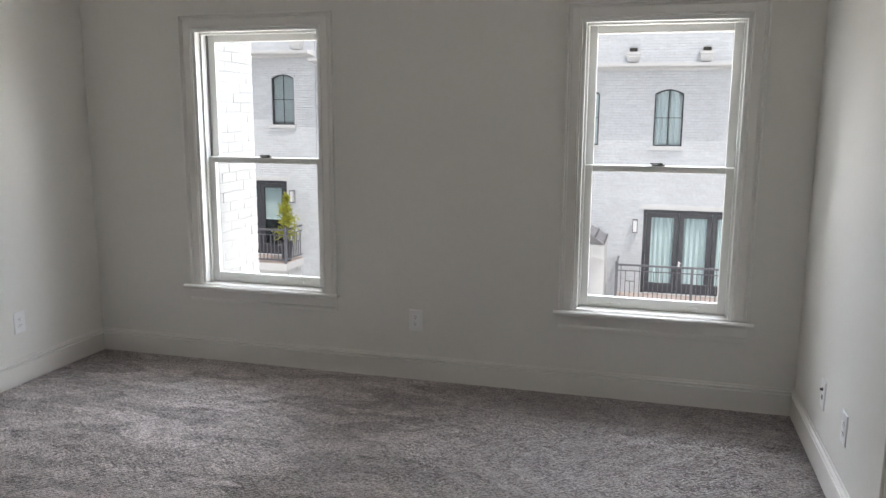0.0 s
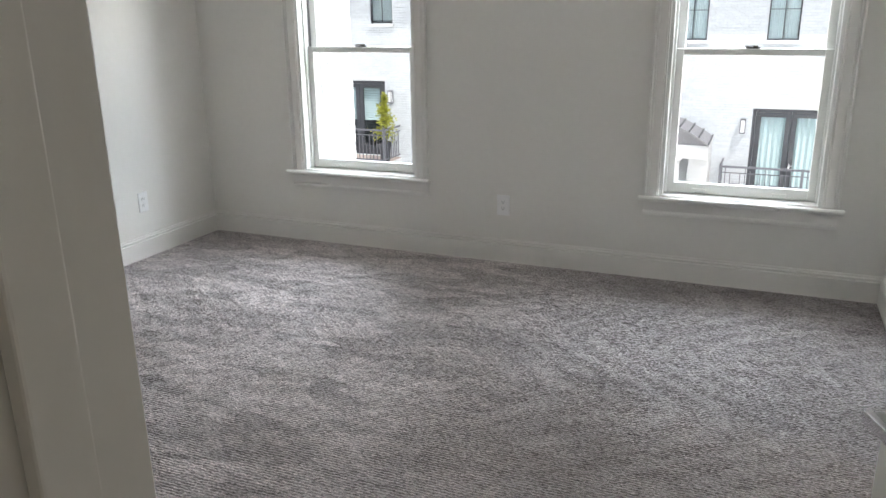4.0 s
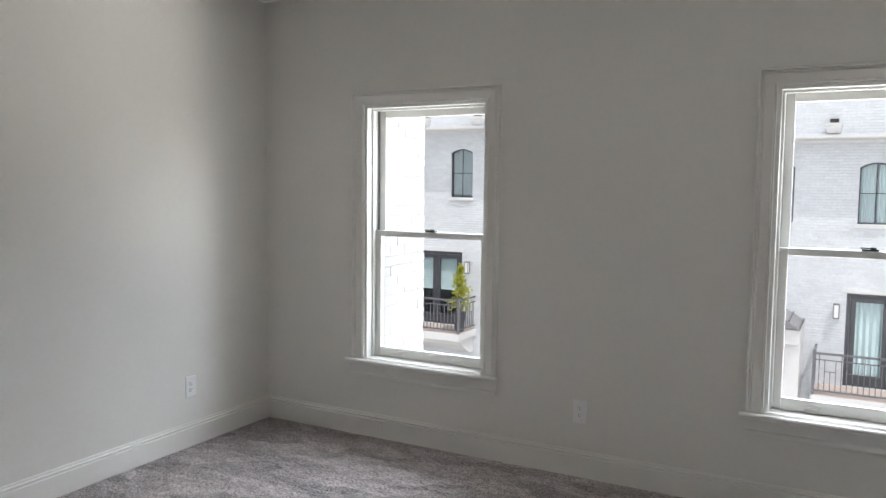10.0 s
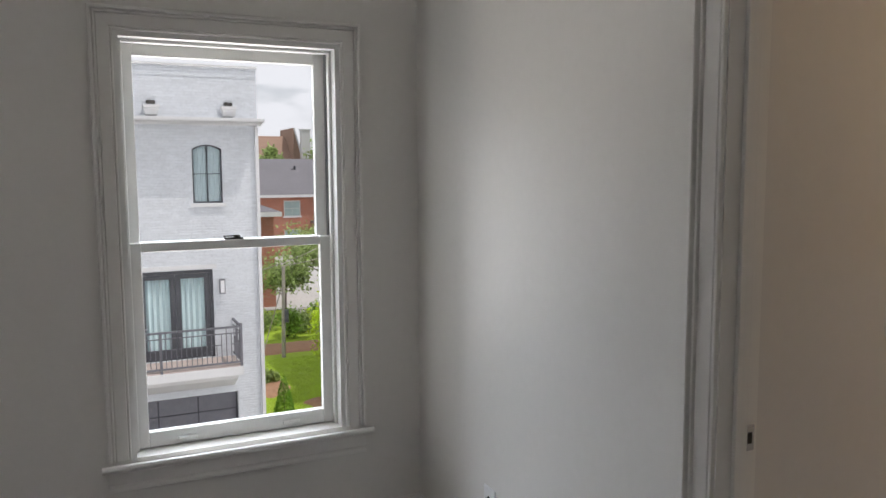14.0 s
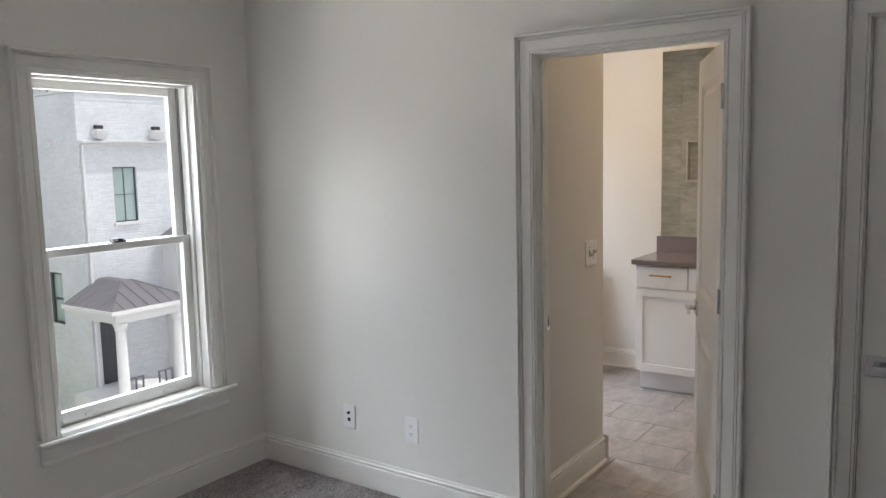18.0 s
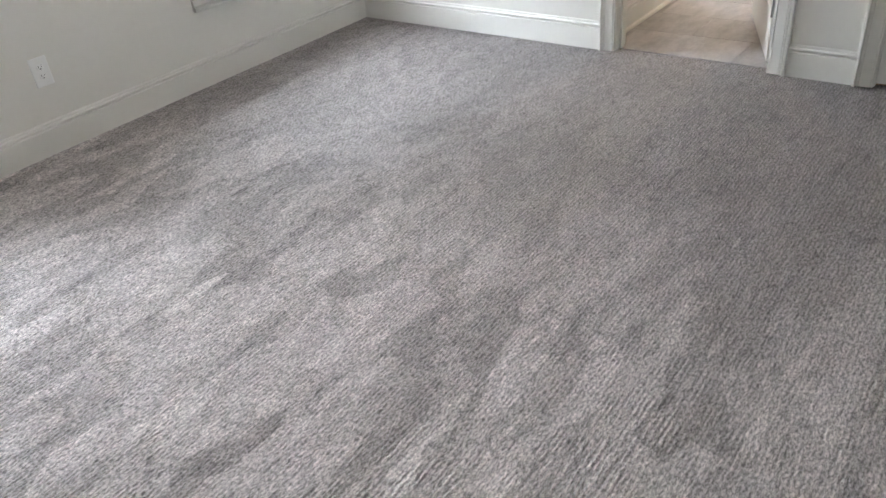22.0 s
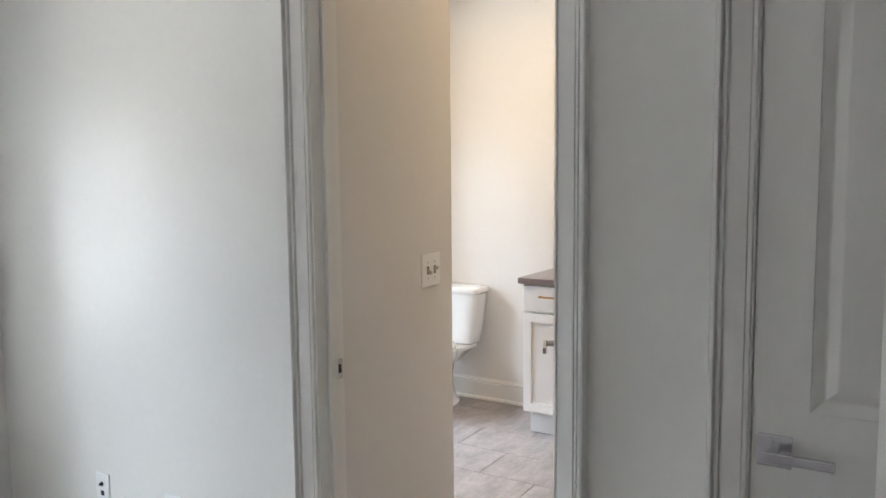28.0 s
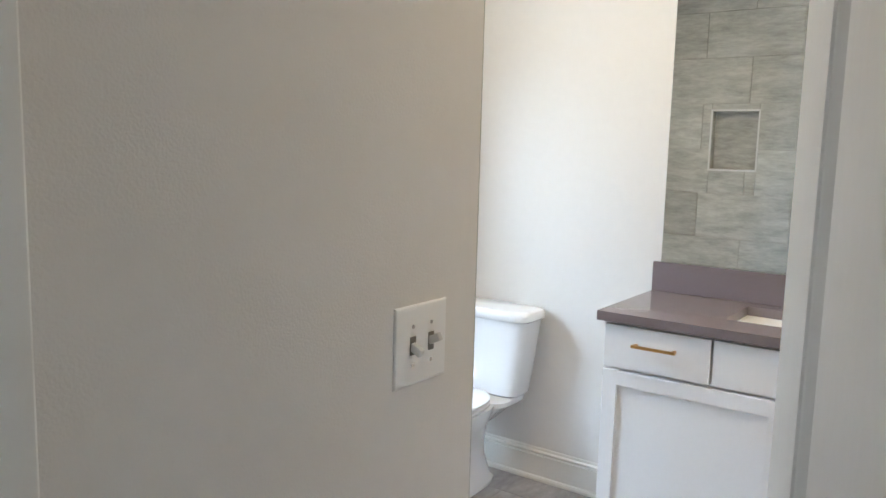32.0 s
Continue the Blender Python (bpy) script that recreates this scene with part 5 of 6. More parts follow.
    rl = part("railing", boxes((cx - 2.22, cx + 2.05, AY - 1.27, AY - 1.23, -3.76, -3.74)), STEEL, h, "dark steel lattice balcony railing")
    railing(rl, cx - 2.22, cx + 2.05, AY - 1.25, AY, -3.83)
    # garage
    gd = part("garage_door", boxes((cx - 2.35, cx + 2.14, AY + 0.20, AY + 0.25, G - dz, -4.93)), BLACK, h, "dark sectional garage door")
    for k in range(4):
        z = -4.98 - k * 0.52
        for j in range(4):
            xa = cx - 2.30 + j * 1.11
            part("panel", boxes((xa, xa + 1.06, AY + 0.18, AY + 0.20, z - 0.48, z)), STEEL, gd)
    if right_end:
        part("downspout", boxes((x1 - 0.10, x1 + 0.0, AY - 0.10, AY, G - dz, 2.9)), STUCCO, h)
    return h


row_house(0.563, -0.075, "white painted brick row house with balcony and arched windows", -4.08, 3.50, True, (-3.395, -0.957, 1.478))
row_house(-6.96, 0.20, "white painted brick row house next along the terrace", -11.73, -4.10)
row_house(-14.43, 0.46, "white painted brick row house with a potted tree on its balcony", -19.5, -11.75, slats=True)


def barrel_porch(cx, z, w, y0, y1):
    """Entrance porch with a curved standing-seam roof on columns."""
    h = thing("porch", "white porch with curved dark metal roof and columns", "porch", (cx, 0, z))
    bm = bmesh.new()
    n = 16
    prof = [(-w + 2 * w * k / n, 0.75 * (1 - (2 * k / n - 1) ** 2)) for k in range(n + 1)]
    outer = [[bm.verts.new((x, y, zz + 0.06)) for x, zz in prof] for y in (y0 - 0.1, y1)]
    inner = [[bm.verts.new((x, y, zz)) for x, zz in prof] for y in (y0 - 0.1, y1)]
    for k in range(n):
        bm.faces.new((outer[0][k], outer[0][k + 1], outer[1][k + 1], outer[1][k]))
        bm.faces.new((inner[0][k], inner[0][k + 1], inner[1][k + 1], inner[1][k]))
        bm.faces.new((outer[0][k], outer[0][k + 1], inner[0][k + 1], inner[0][k]))
    roof = part("roof", bm, METALROOF, h, "dark curved standing-seam roof")
    for k in range(0, n + 1):
        x, zz = prof[k]
        part("seam", boxes((x - 0.015, x + 0.015, y0 - 0.1, y1, zz + 0.06, zz + 0.11)), BLACK, roof)
    part("beam", boxes((-w, w, y0, y0 + 0.25, -0.38, 0.0), (-w, -w + 0.25, y0 + 0.25, y1, -0.38, 0.0), (w - 0.25, w, y0 + 0.25, y1, -0.38, 0.0)), STUCCO, h)
    bm = bmesh.new()
    vs = [bm.verts.new((x, y0 + 0.05, zz)) for x, zz in prof]
    bm.faces.new(vs)
    part("tympanum", bm, METALROOF, h)
    for x in (-w + 0.9, w - 0.9):
        bm = lathe(bmesh.new(), [(0.20, -3.2), (0.20, -3.1), (0.16, -3.05), (0.14, -0.55), (0.17, -0.52), (0.15, -0.48), (0.21, -0.42), (0.21, -0.38)], 20, (x, y0 + 0.13, 0))
        part("column", bm, STUCCO, h, smooth=True)
    for s in (-1, 1):
        a, b = sorted((s * w, s * (w - 0.55)))
        part("pier", boxes((a, b, y0 + 0.3, y1, -5.0, -0.38)), STUCCO, h)
    part("door", boxes((-0.55, 0.55, y1 - 0.08, y1 - 0.02, -3.2, -0.9)), BLACK, h, "dark entrance door")
    part("floor", boxes((-w, w, y0 - 0.1, y1, -5.0, -3.2)), DRIVE, h)
    return h


barrel_porch(-4.16, -2.20, 2.15, 18.4, AY)


def hip_roof(parent, x0, x1, y0, y1, z, rise, ridge, seams):
    """A hipped standing-seam roof whose back edge meets a wall at y1; ridge: (x0, x1, y)."""
    bm = bmesh.new()
    a, b, c, d = [bm.verts.new(p) for p in ((x0, y0, z), (x1, y0, z), (x1, y1, z), (x0, y1, z))]
    e, f = bm.verts.new((ridge[0], ridge[2], z + rise)), bm.verts.new((ridge[1], ridge[2], z + rise))
    g, i = bm.verts.new((ridge[0], y1, z + rise)), bm.verts.new((ridge[1], y1, z + rise))
    for q in ((a, b, f, e), (a, e, g, d), (b, c, i, f), (e, f, i, g), (d, c, b, a), (d, g, i, c)):
        bm.faces.new(q)
    roof = part("roof", bm, HIPMETAL, parent, "dark standing-seam hip roof")
    part("eave", boxes((x0 - 0.03, x1 + 0.03, y0 - 0.03, y1, z - 0.12, z - 0.004)), STUCCO, parent)

    def seam(p, q):
        bm = tube(bmesh.new(), Vector(p) + Vector((0, 0, 0.01)), Vector(q) + Vector((0, 0, 0.01)), 0.018, n=4)
        part("seam", bm, HIPMETAL, roof)
    seam((x0, y0, z), (ridge[0], ridge[2], z + rise))
    seam((x1, y0, z), (ridge[1], ridge[2], z + rise))
    for k in range(1, seams):
        u = k / seams
        x = x0 + (x1 - x0) * u
        lim = min(1.0, (x - x0) / max(1e-6, ridge[0] - x0), (x1 - x) / max(1e-6, x1 - ridge[1]))
        seam((x, y0, z), (x, y0 + (ridge[2] - y0) * lim, z + rise * lim))
        y = y0 + (y1 - y0) * u
        lim = min(1.0, (y - y0) / (ridge[2] - y0))
        seam((x0, y, z), (x0 + (ridge[0] - x0) * lim, y, z + rise * lim))
    return roof


# ---- the house across the lawn ----
BX, BY = 10.0, 18.95
hb = thing("town_house", "white painted brick town house with portico and bay", "house", (-0.03, 0, -0.19))
bwin = [(11.07, 11.88), (13.60, 14.39), (16.1, 16.9)]
holes = [rect_loop(a, b, 0.05, 1.77) for a, b in bwin] + [rect_loop(10.28, 11.15, -5.0, -2.75)]
part("wall", holed_wall(BX, 24, G - 0.6, 4.02, holes, BY, 0.3), BRICK_W, hb)
# west side: openings cut in x, turned from the same slab
bm = holed_wall(-32.9, -(BY + 0.3), G - 0.6, 4.02, [rect_loop(-21.80, -20.42, -3.14, -1.50)], 0.0, 0.3)
bmesh.ops.rotate(bm, verts=bm.verts, matrix=Matrix.Rotation(-math.pi / 2, 3, "Z"))
bmesh.ops.translate(bm, verts=bm.verts, vec=(BX, 0, 0))
part("wall", bm, BRICK_W, hb)
part("back_walls", boxes((BX + 0.3, 24, 32.6, 32.9, G - 0.6, 4.02), (23.7, 24, BY + 0.3, 32.6, G - 0.6, 4.02)), BRICK_W, hb)
part("roof_deck", boxes((BX + 0.3, 23.7, BY + 0.3, 32.6, 3.3, 3.5)), SHINGLE, hb)
part("parapet_cap", boxes((BX - 0.04, 24, BY - 0.05, BY + 0.34, 4.02, 4.09), (BX - 0.04, BX + 0.34, BY + 0.34, 32.9, 4.02, 4.09)), STUCCO, hb)
part("soldier_course", boxes((BX, 24, BY - 0.015, BY, 3.80, 3.87)), BRICK_W, hb)
part("cornice", sweep(bmesh.new(), [(0, 0), (-0.05, 0), (-0.08, 0.05), (-0.24, 0.09), (-0.26, 0.15), (0, 0.17)], [(BX, BY, 2.42), (24, BY, 2.42)], [(0, 1, 0)] * 2, [(0, 0, 1)] * 2), STUCCO, hb)
for sx in (10.66, 12.64, 14.62):
    scupper(hb, sx, BY, 2.80)
for a, b in bwin:
    w = far_window(hb, rect_loop(a, b, 0.05, 1.77), BY, (0.5,), (0.5,), drape=False)
    part("sill", boxes((a - 0.06, b + 0.06, BY - 0.07, BY + 0.05, -0.05, 0.045)), STUCCO, w)
part("entry_door", boxes((10.28, 11.15, BY + 0.15, BY + 0.2, -5.0, -2.75)), BLACK, hb, "dark entrance door")
part("downspout", tube(bmesh.new(), (BX + 0.10, BY - 0.07, -6.9), (BX + 0.10, BY - 0.07, 2.45), 0.05, n=8), STUCCO, hb)
ww = part("side_window", boxes((BX + 0.1, BX + 0.12, 20.42, 21.80, -3.14, -1.50)), PANE, hb)
part("frame", boxes((BX + 0.04, BX + 0.1, 20.42, 20.48, -3.14, -1.50), (BX + 0.04, BX + 0.1, 21.74, 21.80, -3.14, -1.50), (BX + 0.04, BX + 0.1, 20.48, 21.74, -3.14, -3.08), (BX + 0.04, BX + 0.1, 20.48, 21.74, -1.56, -1.50), (BX + 0.03, BX + 0.1, 21.06, 21.16, -3.08, -1.56), (BX + 0.05, BX + 0.1, 20.48, 21.06, -2.38, -2.32), (BX + 0.05, BX + 0.1, 21.16, 21.74, -2.38, -2.32)), BLACK, ww)
part("sill", boxes((BX - 0.06, BX + 0.05, 20.36, 21.86, -3.23, -3.14)), STUCCO, ww)
part("blind_panel", boxes((BX - 0.012, BX, 20.90, 20.94, 0.0, 1.75), (BX - 0.012, BX, 21.60, 21.64, 0.0, 1.75), (BX - 0.012, BX, 20.94, 21.60, 1.71, 1.75), (BX - 0.03, BX, 20.86, 21.68, -0.07, 0.0)), BRICK_W, hb)
for y in (20.3, 21.5, 22.7, 26.0):
    part("overflow_pipe", boxes((BX - 0.16, BX, y - 0.05, y + 0.05, 2.55, 2.65), (BX - 0.20, BX - 0.16, y - 0.06, y + 0.06, 2.45, 2.66)), STUCCO, hb)
for y, z in ((24.5, -1.6), (27.0, -1.8), (25.0, -4.2), (28.0, -4.4), (23.2, 0.4)):
    part("wall_vent", boxes((BX - 0.04, BX, y - 0.12, y + 0.12, z - 0.06, z + 0.06)), STUCCO, hb)
# rooftop room
part("rooftop_room", boxes((11.0, 18.0, 20.6, 31.0, 3.5, 7.2)), STUCCO, hb)
for k in range(26):
    part("batten", boxes((10.98, 11.0, 20.7 + k * 0.4, 20.74 + k * 0.4, 3.5, 7.2)), STUCCO, hb)
part("rooftop_window", boxes((11.5, 12.2, 20.56, 20.6, 4.0, 5.6)), PANE, hb)
for k in range(4):
    part("guard_post", boxes((BX + 0.15, BX + 0.19, 19.3 + k * 1.4, 19.34 + k * 1.4, 4.09, 5.1)), STEEL, hb)
# portico
po = part("portico", boxes((9.35, 11.65, 16.55, 16.80, -2.62, -2.34), (9.35, 9.60, 16.80, BY, -2.62, -2.34), (11.40, 11.65, 16.80, BY, -2.62, -2.34)), STUCCO, hb, "white portico beam")
hip_roof(po, 9.15, 11.85, 16.38, BY, -2.22, 0.62, (10.35, 10.65, 17.75), 7)
for x in (9.55, 11.42):
    bm = lathe(bmesh.new(), [(0.20, -5.0), (0.20, -4.9), (0.165, -4.85), (0.14, -2.85), (0.17, -2.82), (0.15, -2.76), (0.20, -2.70), (0.20, -2.62)], 20, (x, 16.68, 0))
    part("column", bm, STUCCO, po, smooth=True)
part("porch_floor", boxes((9.3, 11.7, 16.45, BY, G - 0.5, -5.0)), STUCCO, hb)
for x in (9.9, 10.9):
    part("porch_rail", boxes((x - 0.25, x + 0.25, 16.62, 16.66, -4.32, -4.27), (x - 0.25, x - 0.21, 16.62, 16.66, -5.0, -4.32), (x + 0.21, x + 0.25, 16.62, 16.66, -5.0, -4.32), (x - 0.02, x + 0.02, 16.62, 16.66, -5.0, -4.32)), STEEL, hb)
# bay
by = part("bay", holed_wall(12.65, 15.25, G - 0.5, -0.70, [rect_loop(12.86, 13.83, -4.05, -1.40), rect_loop(14.07, 15.0, -4.05, -1.40)], 17.6, 0.2), STUCCO, hb, "white bay")
part("bay_sides", boxes((12.65, 12.85, 17.8, BY, G - 0.5, -0.70), (15.05, 15.25, 17.8, BY, G - 0.5, -0.70)), STUCCO, by)
for a, b in ((12.86, 13.83), (14.07, 15.0)):
    far_window(by, rect_loop(a, b, -4.05, -1.40), 17.6, (0.5,), (0.34, 0.72), drape=False, bar=0.035)
hip_roof(by, 12.45, 15.45, 17.40, BY, -0.58, 0.34, (13.1, 14.8, 18.2), 8)

# ---- ground ----
structure("ground", boxes((-500, 500, -300, 900, G - 1.0, G - 0.05)), DRIVE, "pale ground reaching the horizon")
structure("lawn_ground", boxes((3.9, 9.86, 19.4, 44.0, G - 0.05, G - 0.03)), LAWN, "green garden lawn")
structure("road", boxes((-60, 60, 2.0, 19.3, G - 0.05, G)), DRIVE, "pale concrete court between the houses")
structure("road_far", boxes((3.0, 70, 44.1, 57.0, G - 0.05, G - 0.01)), DRIVE, "pale parking court beyond the garden")


def grass(x0, x1, y0, y1, n, mat, name, hgt=0.05):
    rng = np.random.default_rng(7)
    px, py = rng.uniform(x0, x1, n), rng.uniform(y0, y1, n)
    a, h = rng.uniform(0, math.tau, n), rng.uniform(0.5, 1.0, n) * hgt
    w = 0.02
    v = np.empty((n, 3, 3))
    v[:, 0] = np.stack([px - w * np.cos(a), py - w * np.sin(a), np.full(n, G - 0.05)], 1)
    v[:, 1] = np.stack([px + w * np.cos(a), py + w * np.sin(a), np.full(n, G - 0.05)], 1)
    v[:, 2] = np.stack([px + rng.normal(0, 0.03, n), py + rng.normal(0, 0.03, n), G - 0.04 + h], 1)
    me = bpy.data.meshes.new(name)
    me.from_pydata(v.reshape(-1, 3).tolist(), [], np.arange(n * 3).reshape(-1, 3).tolist())
    me.materials.append(mat)
    return tagged(new(name, me), "bright mown lawn grass", "grass", kind="stuff")


grass(3.7, 9.9, 19.5, 31.5, 40000, leaf_material("grass_blades", (0.42, 0.58, 0.05)), "lawn")


def bed(name, cx, cy, rx, ry, label):
    bm = bmesh.new()
    rnd = random.Random(name + str(cx))
    n = 28
    rim = [(cx + rx * math.cos(k * math.tau / n) * rnd.uniform(0.85, 1.1), cy + ry * math.sin(k * math.tau / n) * rnd.uniform(0.85, 1.1)) for k in range(n)]
    low = [bm.verts.new((x, y, G - 0.05)) for x, y in rim]
    mid = [bm.verts.new((cx + (x - cx) * 0.85, cy + (y - cy) * 0.85, G + 0.05)) for x, y in rim]
    top = bm.verts.new((cx, cy, G + 0.09))
    for k in range(n):
        j = (k + 1) % n
        bm.faces.new((low[k], low[j], mid[j], mid[k]))
        bm.faces.new((mid[k], mid[j], top))
    ob = new(name, mesh_of(name, bm, MULCH, True))
    tagged(ob, label, "mulch bed")


bed("mulch_bed", 7.25, 24.1, 1.5, 1.0, "brown pine-straw mulch bed round a young tree")
bed("mulch_bed", 9.2, 25.0, 0.8, 6.0, "brown mulch strip along the white wall")
bed("mulch_bed", 5.0, 27.0, 0.9, 1.4, "brown mulch patch with a low bush")
bed("mulch_bed", 7.5, 33.5, 4.2, 1.1, "brown mulch border before the hedge")


# ---- plants ----
def leaves_mesh(name, centres, size, mat, seed, flat=0.6):
    """One small two-triangle leaf at each centre, turned at random."""
    rng = np.random.default_rng(seed)
    c = np.asarray(centres, float)
    n = len(c)
    a = rng.normal(size=(n, 3))
    a /= np.linalg.norm(a, axis=1)[:, None]
    b = np.cross(a, rng.normal(size=(n, 3)))
    b /= np.linalg.norm(b, axis=1)[:, None]
    s = size * rng.uniform(0.6, 1.3, (n, 1))
    a, b = a * s, b * s * flat
    v = np.stack([c - a, c + b * 0.8 + a * 0.1, c + a, c - b * 0.8 + a * 0.1], 1).reshape(-1, 3)
    me = bpy.data.meshes.new(name)
    me.from_pydata(v.tolist(), [], np.arange(4 * n).reshape(-1, 4).tolist())
    me.materials.append(mat)
    return me


def tree(label, at, height, crown_r, crown_z0, mat, n, size, seed, limbs=9, trunk_r=0.06, clump=0.35, category="tree"):
    t = thing("tree", label, category, at)
    rng = np.random.default_rng(seed)
    bm = bmesh.new()
    tube(bm, (0, 0, -0.1), (0.02 * height, 0.01 * height, height * 0.55), trunk_r, trunk_r * 0.6, 10)
    tube(bm, (0.02 * height, 0.01 * height, height * 0.54), (0, 0.02, height * 0.93), trunk_r * 0.6, trunk_r * 0.15, 8)
    tips = [(0, 0.02, height * 0.95)]
    for k in range(limbs):
        f = rng.uniform(0.1, 0.95)
        z0 = crown_z0 + (height - crown_z0) * f * 0.8
        a = k * 2.4 + rng.uniform(-0.4, 0.4)
        r = crown_r * math.sqrt(max(0.12, 1 - (2 * f * 0.9 - 0.75) ** 2)) * rng.uniform(0.75, 1.1)
        tip = (r * math.cos(a), r * math.sin(a), min(height, z0 + r * 0.55))
        tube(bm, (0.01, 0.01, z0 * 0.92), tip, trunk_r * 0.35, trunk_r * 0.08, 6)
        tips += [tip, tuple(np.array(tip) * (0.62, 0.62, 1) + (0, 0, -0.1 * r))]
    part("trunk", bm, BARK, t, smooth=True)
    tips = np.array(tips)
    pick = rng.integers(0, len(tips), n)
    c = tips[pick] + rng.normal(0, clump * crown_r, (n, 3)) * (1, 1, 0.75)
    c = c[(c[:, 2] > crown_z0 * 0.8)]
    ob = new("crown", leaves_mesh("crown", c, size, mat, seed))
    ob.parent = t
    return t


def pine(at, height, spread, z0):
    t = thing("pine_tree", "tall pine with bare lower trunk and open crown", "tree", at)
    rng = np.random.default_rng(43)
    bm = tube(bmesh.new(), (0, 0, -0.1), (0.5, 0, height * 0.6), 0.55, 0.40, 12)
    tube(bm, (0.5, 0, height * 0.59), (0.3, 0, height), 0.40, 0.06, 10)
    c = []
    for k in range(46):
        z = z0 + (height - z0) * k / 46
        a, r = k * 2.4 + rng.uniform(-0.3, 0.3), spread * (1.05 - 0.7 * k / 46) * rng.uniform(0.55, 1.1)
        p, q = Vector((0.45, 0, z)), Vector((0.45 + r * math.cos(a), r * math.sin(a), z + rng.uniform(-0.6, 1.2)))
        tube(bm, p, q, 0.11, 0.03, 6)
        for j in range(7):
            f = 0.2 + 0.8 * (j + rng.random()) / 7
            hub = np.array(p.lerp(q, min(f, 1.05))) + rng.normal(0, 0.55, 3)
            c.append(hub + rng.normal(0, 0.40, (70, 3)))
    part("trunk", bm, BARK, t, smooth=True)
    ob = new("crown", leaves_mesh("crown", np.concatenate(c), 0.20, LEAF_PINE, 43, 0.35))
    ob.parent = t


def cone_shrub(at, h, r, seed):
    t = thing("shrub", "small conical evergreen shrub on the lawn", "shrub", at)
    rng = np.random.default_rng(seed)
    n = 2600
    z = h * (1 - np.sqrt(rng.random(n)))
    a = rng.uniform(0, math.tau, n)
    rr = r * (1 - z / h) ** 0.8 * rng.uniform(0.75, 1.05, n) + 0.02
    part("trunk", tube(bmesh.new(), (0, 0, -0.05), (0, 0, h * 0.8), 0.025, 0.008, 8), BARK, t)
    ob = new("crown", leaves_mesh("crown", np.stack([rr * np.cos(a), rr * np.sin(a), z + 0.04], 1), 0.035, LEAF_CONE, seed, 0.5))
    ob.parent = t


def bush(at, r, h, mat, seed, label, n=1500, size=0.06):
    t = thing("bush", label, "bush", at)
    rng = np.random.default_rng(seed)
    hubs = rng.normal(0, 0.45, (12, 3)) * (r, r, 0) + np.stack([np.zeros(12), np.zeros(12), rng.uniform(0.25, 0.8, 12) * h], 1)
    c = hubs[rng.integers(0, 12, n)] + rng.normal(0, 0.24, (n, 3)) * (r, r, h * 0.8)
    c[:, 2] = np.abs(c[:, 2])
    bm = bmesh.new()
    for hb_ in hubs[:6]:
        tube(bm, (0, 0, -0.05), tuple(hb_), 0.03, 0.008, 6)
    part("stems", bm, BARK, t)
    ob = new("foliage", leaves_mesh("foliage", c, size, mat, seed))
    ob.parent = t


tree("young lime-green tree on a thin trunk in mulch", (7.25, 24.3, G), 4.15, 0.74, 1.15, LEAF_LIME, 10000, 0.07, 11, 16, 0.045, 0.33)
cone_shrub((4.85, 23.3, G), 1.40, 0.36, 3)
cone_shrub((9.45, 21.4, G), 1.8, 0.36, 5)
bush((5.3, 27.6, G), 0.32, 0.5, LEAF_MID, 21, "low green bush in a mulch patch")
bush((8.5, 25.6, G), 0.30, 0.75, LEAF_DARK, 22, "dark evergreen bush behind the young tree")
bush((9.2, 23.4, G), 0.35, 0.5, LEAF_GREEN, 23, "low green bush beside the white wall")
for k in range(7):
    bush((4.6 + k * 1.15, 36.0 + (k % 3) * 0.9, G), 0.8, 0.95 + 0.4 * (k % 2), LEAF_GREEN if k % 2 else LEAF_MID, 30 + k, "rounded garden shrub in the border", 1600, 0.09)
tree("spreading green tree over the garden border", (11.6, 39.5, G), 4.6, 2.6, 1.6, LEAF_MID, 7000, 0.12, 41, 18, 0.13, 0.24)
tree("spreading green tree beside the parking court", (9.4, 42.0, G), 2.8, 1.3, 1.0, LEAF_MID, 3000, 0.12, 42, 12, 0.10, 0.26)
pine((33.0, 92.0, G), 30.0, 7.0, 14.0)
tree("broad green tree behind the brick apartments", (28.9, 95.0, G), 14.6, 2.3, 6.0, LEAF_MID, 9000, 0.27, 44, 18, 0.4, 0.25)
tree("broad green tree behind the brick apartments", (33.5, 100.0, G), 13.0, 3.4, 6.0, LEAF_MID, 12000, 0.34, 45, 18, 0.4, 0.25)
tree("green tree behind the brown roof", (20.6, 95.0, G), 11.6, 1.5, 5.0, LEAF_MID, 8000, 0.3, 46, 14, 0.3, 0.25)
pot = thing("potted_tree", "yellow-green spiral conifer in a tall dark pot on the balcony", "potted plant", (-12.54, AY - 0.85, -3.83 + 0.47))
part("pot", lathe(bmesh.new(), [(0, 0), (0.15, 0), (0.21, 0.62), (0.23, 0.66), (0.19, 0.66), (0.17, 0.60), (0, 0.60)], 20), BLACK, pot, smooth=True)
part("stem", tube(bmesh.new(), (0, 0, 0.58), (0, 0, 2.15), 0.022, 0.006, 8), BARK, pot)
rng = np.random.default_rng(9)
lobes = ((0.0, 0.95, 0.34, 0.24), (0.07, 1.38, 0.27, 0.22), (-0.03, 1.75, 0.19, 0.20), (0.03, 2.08, 0.09, 0.18))
cs = np.concatenate([rng.normal(0, 0.45, (420, 3)) * (r, r, hh) + (dx, 0, z) for dx, z, r, hh in lobes])
ob = new("foliage", leaves_mesh("foliage", cs, 0.05, LEAF_YEL, 9))
ob.parent = pot

